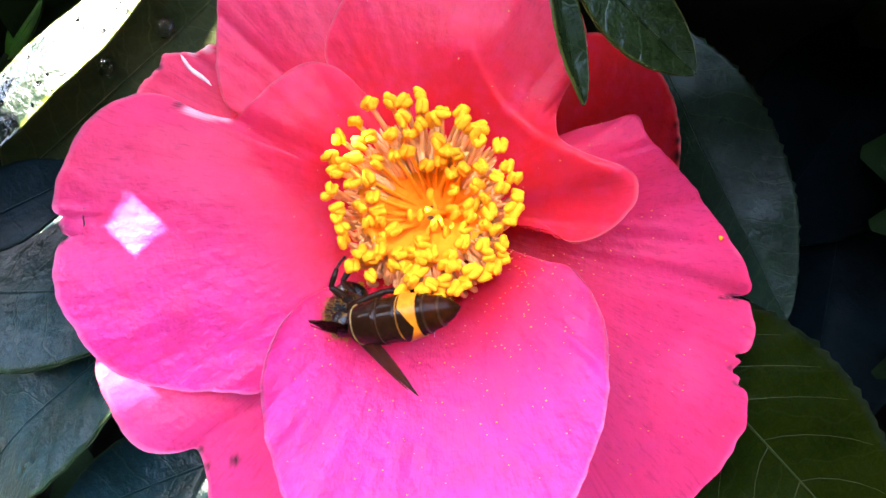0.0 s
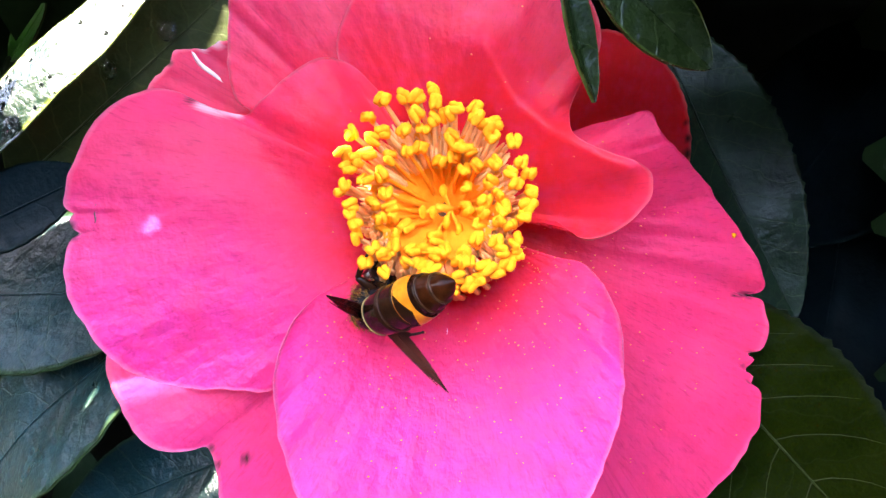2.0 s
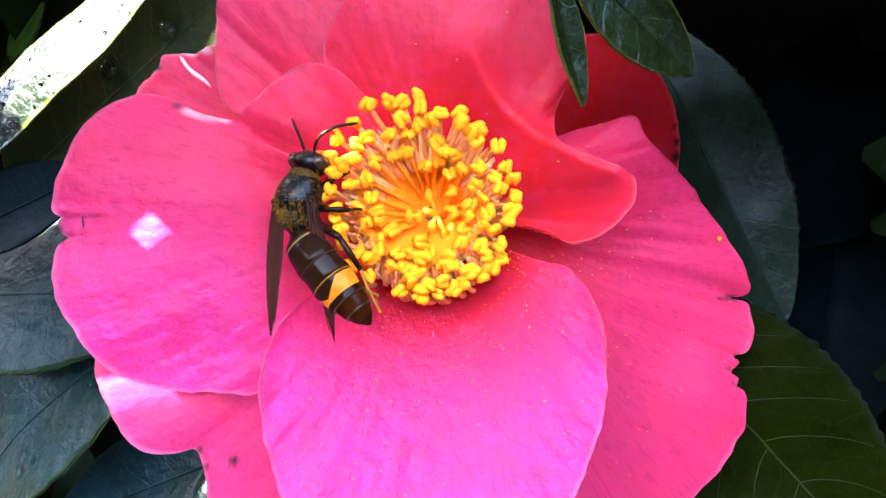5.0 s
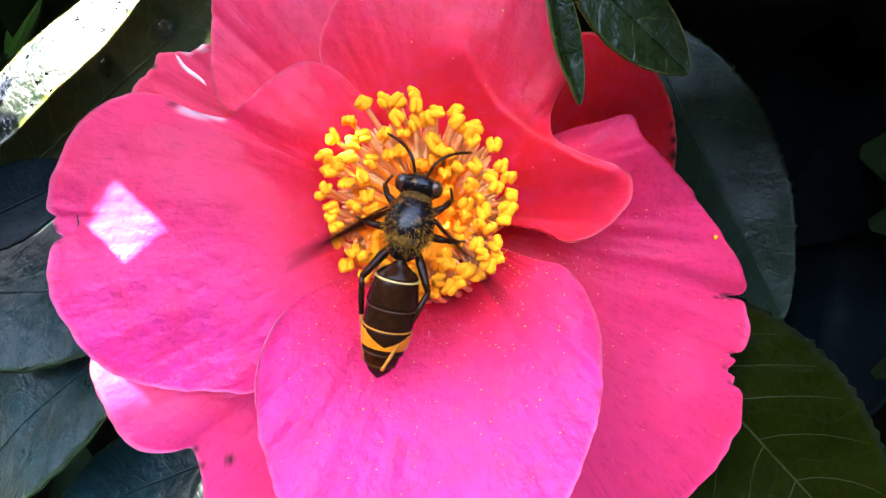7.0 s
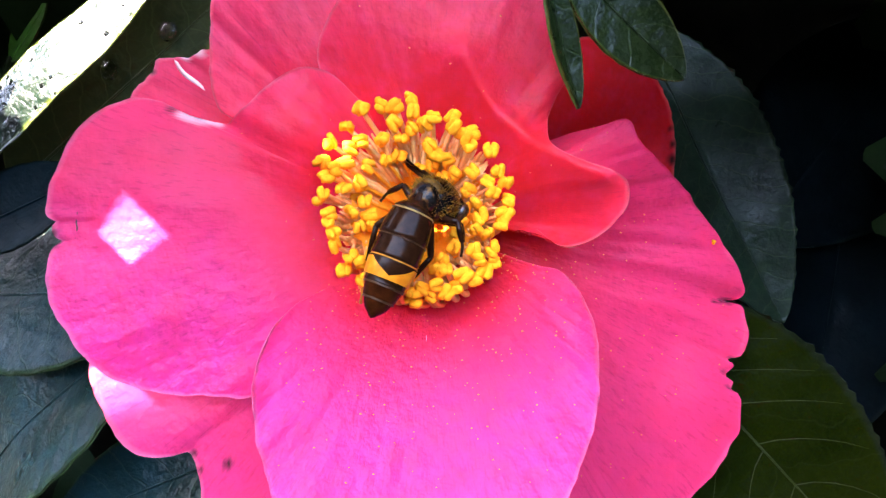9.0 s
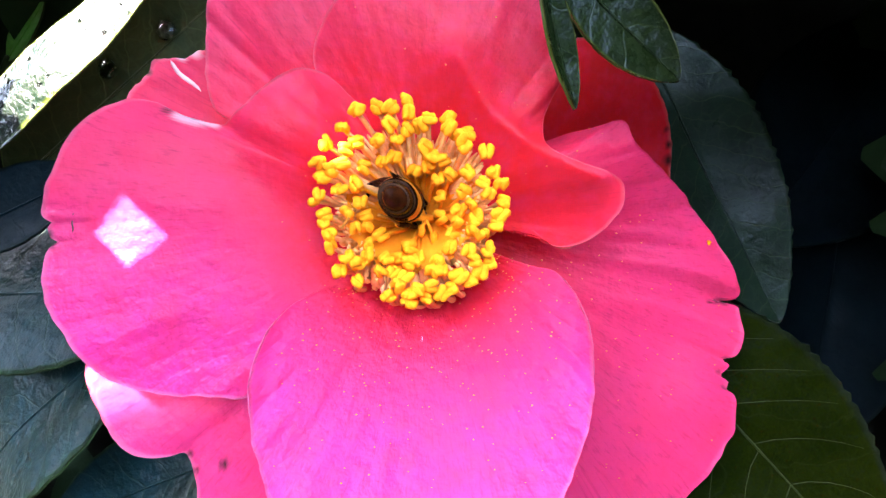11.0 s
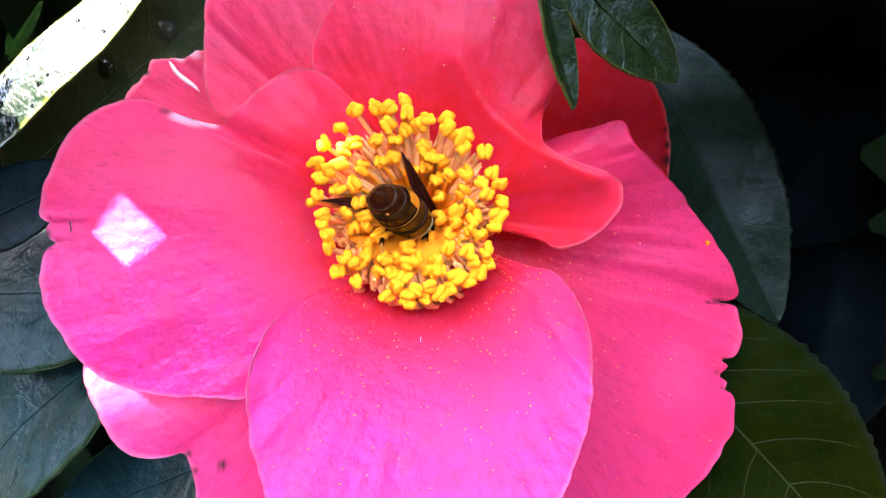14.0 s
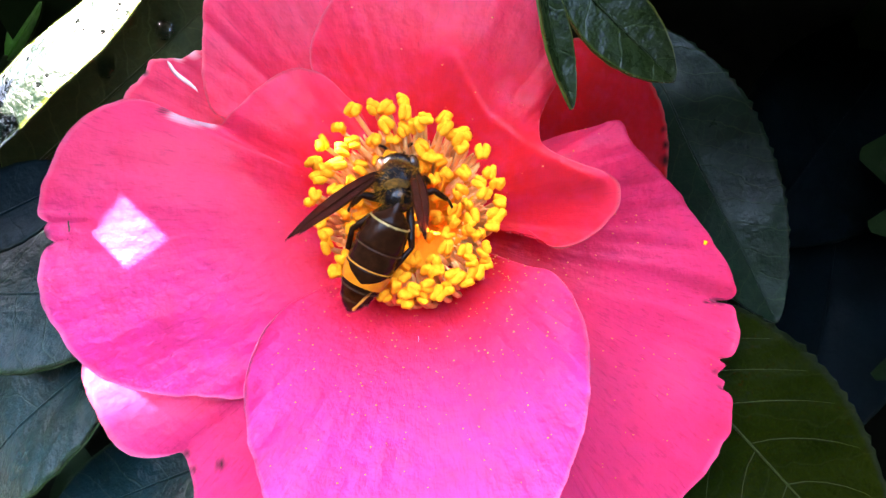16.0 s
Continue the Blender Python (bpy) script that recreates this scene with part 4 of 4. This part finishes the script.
abdomen = link_mesh("abdomen", *tube([(0, 0.3, 0), (0, -0.5, 0), (0, -1.1, 0)], [0.45, 0.5, 0.8], 12), BLACK, hornet, "banded abdomen, black, orange and brown")
abdomen.location = Vector((0, -3.5, -0.3)) * MM


def half_width(y):
    """The abdomen's half width at y millimetres behind its joint."""
    stops = (0.8, 2.05, 2.55, 2.72, 2.8, 2.82, 2.8, 2.75, 2.65, 2.45, 2.15, 1.75, 1.2, 0.1)
    k = min(max(y - 0.4, 0.0), 12.19) / 12.2 * 13
    i = min(int(k), 12)
    f = k - i
    a, b, c, d = stops[max(i - 1, 0)], stops[i], stops[i + 1], stops[min(i + 2, 13)]
    return max(0.03, 0.46 * (2 * b + (c - a) * f + (2 * a - 5 * b + 4 * c - d) * f * f + (3 * b - a - 3 * c + d) * f ** 3))


LONG = 1.08


def tergite(y0, y1, material, label="", grow=0.0):
    rows = []
    for k in range(11):
        y = y0 + (y1 - y0) * k / 10
        lip = 0.15 * (k / 10) ** 2 + grow if k < 10 else -0.05
        w = half_width(y) + lip
        rows.append((-y * LONG, w, w * 0.86, -0.005 * y * y))
    return link_mesh("tergite", *ring_body(rows, 28), material, abdomen, label)


def patch(name, y0, y1, span0, span1, lift, material, label=""):
    """A piece of the skin of the back, from y0 to y1, that spans these angles to each side at its ends."""
    nv, nf = [], []
    for k in range(9):
        y = y0 + (y1 - y0) * k / 8
        span = span0 + (span1 - span0) * (k / 8) ** 1.3
        for i in range(17):
            g = math.pi / 2 + span * (i / 8 - 1)
            w = half_width(y) + lift + 0.05
            nv.append(Vector((w * math.cos(g), -y * LONG, w * 0.86 * math.sin(g) - 0.005 * y * y)) * MM)
    for k in range(8):
        for i in range(16):
            a = k * 17 + i
            nf.append((a, a + 1, a + 18, a + 17))
    v2, f2 = thicken(nv, nf, [], 0.02 * MM)
    link_mesh(name, v2, f2, material, abdomen, label)


tergite(0.4, 1.75, BLACK)
tergite(1.72, 1.89, BAND, "thin cream band", 0.03)
tergite(1.9, 4.6, BLACK)
tergite(4.55, 4.72, BROWN, "thin brown band", 0.03)
tergite(4.7, 6.75, BLACK)
tergite(6.7, 6.84, TARSUS, "thin orange band", 0.03)
tergite(6.8, 7.05, BLACK)
tergite(7.0, 8.75, BLACK)
tergite(8.7, 9.3, BLACK)
tergite(9.25, 9.5, BROWN, "", 0.05)
tergite(9.3, 10.8, TAIL)
tergite(10.6, 10.9, BROWN, "", 0.09)
tergite(10.8, 12.6, TAIL, "dark brown pointed tail")
# the orange band, and the dark notch that cuts into it from the front, along the back
patch("orange_band", 7.05, 8.75, 2.0, 1.85, 0.13, YELLOW, "broad orange band")
patch("notch", 6.95, 8.35, 0.95, 0.02, 0.18, BLACK)


def wing(s, label):
    """One folded wing, its hinge at the origin, its tip along -y."""
    v, f = [], []
    for j in range(25):
        t = j / 24
        a = 0.25 + 0.62 * math.sin(math.pi * min(1, t * 1.06) ** 0.9) ** 0.8 * (1 - 0.15 * t)
        a *= math.sqrt(max(0.01, 1 - t ** 7))
        for i in range(7):
            q = -1 + 2 * i / 6
            v.append(Vector((s * (q * a + 0.25 * math.sin(2.2 * t)), -16.5 * t, 0.35 * abs(q) * a * (1 - t) + 0.12 * math.sin(q * 7))) * MM)
    for j in range(24):
        for i in range(6):
            k = j * 7 + i
            f.append((k, k + 1, k + 8, k + 7))
    border = list(range(7)) + [j * 7 + 6 for j in range(1, 25)] + [24 * 7 + i for i in range(5, -1, -1)] + [j * 7 for j in range(23, -1, -1)]
    v2, f2 = thicken(v, f, border[::-1], 0.05 * MM)
    ob = link_mesh("wing", v2, f2, WING, hornet, label)
    ob.location = Vector((s * 2.0, 0.9, 1.2)) * MM
    for q in (-0.85, 0.05):
        pts = [Vector((s * (q * (0.25 + 0.6 * math.sin(math.pi * t ** 0.9) ** 0.8) + 0.25 * math.sin(2.2 * t)), -16.5 * t, 0.12 + 0.3 * abs(q) * (1 - t))) for t in [0.02 + 0.9 * k / 11 for k in range(12)]]
        link_mesh("wing_vein", *tube(pts, [0.13 - 0.007 * k for k in range(12)], 6), BLACK, ob)
    return ob


wing_left = wing(-1, "narrow folded smoky brown wing")
wing_right = wing(1, "narrow folded smoky brown wing")


def leg(s, hip, knee, ankle, toe, foot, label=""):
    """A jointed leg: dark thigh and shin, thin foot; its points lie in the leg's own space, the hip at the origin."""
    hip_at = Vector((s * hip[0], hip[1], hip[2]))
    hip = Vector((0, 0, 0))
    knee, ankle, toe = (Vector((s * p[0], p[1], p[2])) for p in (knee, ankle, toe))
    ob = link_mesh("leg", *tube([hip, hip.lerp(knee, 0.35), hip.lerp(knee, 0.8), knee], [0.42, 0.5, 0.42, 0.34], 8), BLACK, hornet)
    ob.location = hip_at * MM
    link_mesh("shin", *tube([knee, knee.lerp(ankle, 0.5), ankle], [0.3, 0.36, 0.28], 8), BLACK, ob)
    link_mesh("foot", *tube(spline([ankle, ankle.lerp(toe, 0.5) + Vector((0, 0, 0.2)), toe], 8), [0.17] * 6 + [0.14, 0.2], 7), foot, ob, label)
    return ob


hind_legs = []
HIP = (1.2, -1.8, -1.4)
for s in (-1, 1):
    leg(s, (1.3, 1.8, -1.5), (1.7, 1.2, 0.7), (2.4, 2.8, -0.9), (2.0, 4.4, -2.0), BROWN)
    leg(s, (1.3, -0.2, -1.5), (2.6, -0.3, 1.0), (4.0, 0.3, -0.6), (4.6, 0.9, -2.0), BROWN)
    hind_legs.append((s, leg(s, HIP, (3.0, -3.6, 0.2), (2.8, -7.6, -0.9), (2.2, -12.6, -1.6), TARSUS, "thin orange foot")))
# gold hairs on the thorax
rnd = random.Random(77)
hv, hf = [], []
for _ in range(700):
    d = Vector((rnd.gauss(0, 1), rnd.gauss(-0.3, 1), rnd.gauss(0.5, 0.8))).normalized()
    p = Vector((d.x * 2.4, 0.1 + d.y * 3.1, d.z * 2.3))
    out = (d + Vector((rnd.uniform(-0.5, 0.5), -0.5, rnd.uniform(-0.3, 0.3)))).normalized()
    a = d.orthogonal().normalized() * 0.05
    b = d.cross(a)
    k = len(hv)
    hv += [(p + a) * MM, (p - a * 0.5 + b * 0.8) * MM, (p - a * 0.5 - b * 0.8) * MM, (p + out * rnd.uniform(0.5, 1.0)) * MM]
    hf += [(k, k + 1, k + 3), (k + 1, k + 2, k + 3), (k + 2, k, k + 3)]
tagged(link_mesh("hair", hv, hf, GOLD, thorax, "short gold hairs", smooth=False), kind="stuff")

# seconds, thorax, head, the way its back looks, tail, the way the abdomen's back looks, tips of the wings
LOW, SIDE, UP, OUT, AWAY = (-0.2, -0.5, 0.8), (-0.4, -0.3, 0.85), (0.1, 0.9, 0.3), (0.1, 0, 1), (0.7, 0.5, 0.1)
POSES = [
    (0.0, (-11.1, -7.6, 0.0), (-10.9, -5.2, -7.0), (-0.6, -0.5, 0.4), (1.8, -6.5, 3.0), LOW, (-13.2, -7.2, 12.0), (-2.6, -14.4, 12.0)),
    (0.5, (-11.9, -5.7, -2.0), (-10.1, -3.6, -6.0), (-0.6, -0.5, 0.4), (-2.9, -3.8, 5.0), LOW, (-16.9, -3.1, 12.0), (-6.2, -11.8, 12.0)),
    (1.0, (-12.0, -5.5, -2.0), (-10.4, -2.9, -6.0), (-0.6, -0.5, 0.4), (-2.1, -1.3, 5.0), LOW, (-17.0, -1.0, 12.0), (-6.0, -10.4, 12.0)),
    (1.5, (-9.8, -5.4, -2.0), (-8.5, -2.9, -7.0), (-0.6, -0.5, 0.4), (-0.7, -1.8, 5.0), LOW, (-14.1, -3.9, 12.0), (-1.8, -14.8, 8.0)),
    (2.0, (-8.3, -6.1, 1.0), (-7.6, -3.6, -4.0), (-0.6, -0.5, 0.4), (0.8, -3.5, 4.0), LOW, (-11.3, -4.4, 14.0), (0.2, -14.7, 8.0)),
    (2.5, (-9.9, -5.8, 1.0), (-9.4, -2.8, -3.0), (-0.6, -0.3, 0.6), (-0.9, -6.9, 7.0), SIDE, (-12.0, -4.2, 14.0), (-0.3, -15.4, 6.0)),
    (3.0, (-12.8, -2.0, 1.0), (-14.3, 1.6, 0.0), (-0.6, -0.1, 0.6), (-2.3, -7.2, 8.0), SIDE, (-11.0, -11.2, 12.0), (-5.3, -15.2, -1.0)),
    (3.5, (-13.5, 1.1, 1.0), (-14.5, 4.6, 1.0), (-0.6, -0.1, 0.6), (-4.2, -7.9, 8.0), SIDE, (-13.9, -9.6, 12.0), (-8.2, -13.4, -1.0)),
    (4.6, (-15.5, 4.4, 2.0), (-15.1, 8.3, 1.0), (-0.5, 0, 0.8), (-8.3, -6.3, 9.0), SIDE, (-16.7, -8.5, 10.0), (-10.4, -9.7, 10.0)),
    (5.8, (-16.5, 7.4, 6.0), (-14.9, 11.0, 6.0), (-0.35, 0, 0.93), (-12.8, -4.7, -3.0), SIDE, (-20.8, -7.4, 2.0), (-13.6, -8.5, 6.0)),
    (6.2, (-16.6, 7.7, 6.0), (-15.1, 11.3, 6.0), (-0.35, 0, 0.93), (-13.1, -4.3, -3.0), SIDE, (-21.5, -7.3, 2.0), (-14.3, -8.0, 6.0)),
    (6.4, (-15.6, 5.8, 6.0), (-14.1, 9.4, 6.0), (-0.25, 0, 1), (-12.6, -7.1, -4.0), SIDE, (-28.1, -3.8, 4.0), (-13.6, -9.1, 5.0)),
    (6.5, (-14.4, 3.2, 6.0), (-13.3, 7.0, 6.0), (-0.15, 0, 1), (-11.2, -8.5, -4.0), SIDE, (-23.5, -2.9, -2.0), (-12.2, -8.3, -6.0)),
    (6.6, (-11.5, 3.5, 8.0), (-10.9, 7.7, 8.0), (0, 0, 1), (-11.1, -8.9, 3.0), OUT, None, None),
    (6.8, (-10.2, 10.4, 10.0), (-9.6, 13.7, 10.0), (0, 0, 1), (-11.9, -6.1, 10.0), OUT, None, None),
    (7.0, (-3.4, 2.3, 9.0), (-2.6, 5.8, 8.0), (0, 0, 1), (-6.6, -13.1, 10.0), OUT, (-17.2, -2.7, 4.0), (8.9, -10.1, 2.0)),
    (7.2, (-6.4, 4.7, 8.0), (-5.1, 8.3, 5.0), (0, 0, 1), (-10.6, -8.5, 10.0), OUT, None, None),
    (7.5, (-3.1, 4.3, 6.0), (-0.8, 7.3, 3.0), (-0.1, -0.1, 1), (-13.2, -6.8, 4.0), OUT, (-8.7, 9.2, 0.0), (3.5, -4.4, 0.0)),
    (8.0, (-2.3, 5.6, 4.0), (0.4, 4.9, -3.0), (0.3, 0.7, 0.4), (-9.5, -6.2, 6.0), OUT, (-9.3, 13.4, -2.0), (-8.5, 13.9, -4.0)),
    (8.5, (-1.7, 5.6, 4.0), (1.1, 4.8, -3.0), (0.3, 0.7, 0.4), (-8.5, -7.1, 6.0), OUT, (-9.3, 13.1, -2.0), (-8.5, 13.9, -4.0)),
    (9.0, (-1.2, 5.6, 4.0), (1.5, 4.8, -3.0), (0.3, 0.7, 0.4), (-8.0, -7.3, 6.0), OUT, (-8.6, 13.1, -2.0), (-7.9, 13.7, -4.0)),
    (9.2, (-3.5, 7.3, 3.0), (-3.3, 8.4, -4.0), (0.2, 0.7, 0.4), (-4.9, -7.3, 6.0), OUT, (-11.1, 12.2, -3.0), (-10.1, 13.4, -6.0)),
    (10.2, (-3.3, 6.2, -4.0), (-2.4, 7.0, -12.0), (0.3, 0.7, 0.3), (-5.6, -1.1, 6.0), UP, (-9.0, 8.8, 3.0), (-1.5, 8.8, 3.0)),
    (11.3, (-4.5, 6.2, -10.0), (-3.9, 6.3, -18.0), (0.8, 0.4, 0.2), (-5.9, 6.7, 2.0), AWAY, (-8.4, 7.0, 2.0), (-6.1, 9.9, 3.0)),
    (11.5, (-4.7, 6.2, -10.0), (-4.1, 6.3, -18.0), (0.8, 0.4, 0.2), (-6.2, 6.8, 2.0), AWAY, (-8.5, 6.5, 2.0), (-6.3, 9.9, 3.0)),
    (11.8, (-4.4, 6.1, -10.0), (-3.8, 6.1, -18.0), (0.7, 0.5, 0.2), (-6.0, 6.1, 2.0), (0.6, 0.6, 0.1), (-9.1, 6.1, 2.0), (-5.3, 10.1, 3.0)),
    (12.0, (-3.8, 5.8, -9.5), (-3.0, 6.4, -17.5), (0.2, 0.9, 0.3), (-6.0, 3.7, 2.0), UP, (-9.1, 5.6, 2.0), (-3.9, 10.0, 3.0)),
    (12.5, (-2.6, 3.6, -8.5), (-2.0, 3.9, -16.5), (0.2, 0.9, 0.3), (-7.9, 5.6, 2.0), UP, (-10.3, 6.4, 2.0), (-3.4, 10.9, 3.0)),
    (13.0, (-2.2, 2.8, -8.0), (-1.6, 2.8, -16.0), (0.7, 0.5, 0.2), (-7.8, 6.6, 1.0), (-0.3, 0.9, 0.1), (-12.6, 5.4, 1.0), (-4.2, 9.9, 2.0)),
    (14.0, (-2.2, 2.8, -8.0), (-1.6, 2.8, -16.0), (0.7, 0.5, 0.2), (-7.6, 6.6, 1.0), (-0.3, 0.9, 0.1), (-13.7, 5.4, 1.0), (-4.5, 11.1, 2.0)),
    (15.0, (-2.2, 2.8, -8.0), (-1.6, 2.8, -16.0), (0.7, 0.5, 0.2), (-7.0, 6.2, 1.0), (-0.3, 0.9, 0.1), (-14.2, 5.4, 1.0), (-5.1, 9.9, 2.0)),
    (15.3, (-3.8, 6.4, -9.0), (-2.9, 7.2, -17.0), (0.3, 0.8, 0.3), (-6.5, 4.3, 3.0), (0.4, 0.8, 0.2), (-14.4, 5.1, 1.0), (-4.1, 9.9, 2.0)),
    (15.5, (-3.6, 6.7, -6.0), (-2.6, 8.0, -13.0), (0.1, 0.8, 0.4), (-7.4, 2.4, 4.0), UP, (-9.2, 8.4, -4.0), (-1.0, 7.6, -4.0)),
    (15.8, (-4.6, 6.9, -2.0), (-4.7, 9.2, -8.0), (0, 0.6, 0.6), (-8.0, -4.0, 10.0), OUT, (-11.4, 5.3, 9.0), (-1.1, 1.8, 8.0)),
    (16.0, (-4.9, 7.0, 4.0), (-5.2, 9.8, 0.0), (0, 0.4, 0.9), (-10.1, -6.7, 6.0), OUT, (-15.2, 1.0, 11.0), (-2.0, 1.2, 8.0)),
]
EDGE_ON = (6.45, 10.5)  # between these times the wings are held on edge


def motions():
    m = FRONT.to_3x3()
    walk(flower, [(t, FRONT @ pose(x * MM, y * MM, z * MM)) for t, x, y, z, _, _ in SWAY])
    for ob, share in SWAYING:
        m0 = ob.matrix_world.copy()
        walk(ob, [(t, Matrix.Translation(m @ Vector((x, y, z)) * MM * share) @ m0) for t, x, y, z, _, _ in SWAY])
    none = Vector((0, 0, 0))
    for ob, way in ((shading[0], none), (shading[1], ACROSS * 0.7), (shading[2], ALONG), (shading[3], none)):
        m0 = ob.matrix_world.copy()
        walk(ob, [(t, Matrix.Translation(m @ (way * g + DRIFT * d) * MM) @ m0) for t, g, d in GAP])
    body, tail, left_rows, right_rows = [], [], [], []
    hind_rows = {-1: [], 1: []}
    eye = Vector((0, 0, EYE_OFF))

    def reach_for(joint, goal, length):
        """The point nearest to the goal, on the line of sight through it, that lies this far from the joint."""
        d = (goal - eye).normalized()
        mid = (joint - eye).dot(d)
        off = (eye + d * mid - joint).length
        half = math.sqrt(max(0.0, length * length - off * off))
        return min((eye + d * (mid + k * half) for k in (-1, 1)), key=lambda p: (p - goal).length)

    for t, th, hd, up, tip, back, wl, wr in POSES:
        th, hd, tip, back = Vector(th), Vector(hd), Vector(tip), Vector(back)
        y = (hd - th).normalized()
        z = Vector(up)
        z = (z - y * z.dot(y)).normalized()
        r = Matrix((y.cross(z), y, z)).transposed()
        world_m = r.to_4x4()
        world_m.translation = th * MM
        body.append((t, FRONT @ world_m))

        def aim(joint, goal, length, zz):
            """The turn that lets a part's -y point from its joint to the goal, its z towards zz."""
            goal = reach_for(th + r @ joint, goal, length)
            d = -(r.transposed() @ (goal - th) - joint).normalized()
            zz = r.transposed() @ zz
            zz = (zz - d * zz.dot(d)).normalized()
            q = Matrix((d.cross(zz), d, zz)).transposed().to_4x4()
            q.translation = joint * MM
            return q

        tail.append((t, aim(Vector((0, -3.5, -0.3)), tip + back.normalized() * 0.7, 13.5, back)))
        for s, ob in hind_legs:
            hip = Vector((s * HIP[0], HIP[1], HIP[2]))
            way = (tip - th).normalized()
            hind_rows[s].append((t, aim(hip, tip + way.cross(back).normalized() * (s * (2.0 if s > 0 else 0.8)) - back.normalized() * (0.8 if s > 0 else 5.0), 13.4, back)))
        for rows, goal, s in ((left_rows, wl, -1), (right_rows, wr, 1)):
            if goal:
                goal = Vector(goal)
                flat = Vector((0, 0, 1)) if not EDGE_ON[0] < t < EDGE_ON[1] else Vector((0.7, 0.7, 0.3))
                rows.append((t, aim(Vector((s * 2.0, 0.9, 1.2)), goal, 16.4, flat)))
    # in the air and while it digs, the wings beat
    held = (6.5, 7.0, 7.5)
    for rows, s in ((left_rows, -1), (right_rows, 1)):
        for k in range(196, 232):
            t = k / 30
            if min(abs(t - h) for h in held) < 0.02:
                continue
            beat = k % 2
            rows.append((t, pose(s * 2.0 * MM, 0.9 * MM, 1.2 * MM, 0, s * (-25 + 45 * beat), s * (42 + 72 * beat))))
        rows.sort(key=lambda row: row[0])
    for s, ob in hind_legs:
        walk(ob, hind_rows[s])
    walk(hornet, body)
    walk(abdomen, tail)
    walk(wing_left, left_rows)
    walk(wing_right, right_rows)


motions()
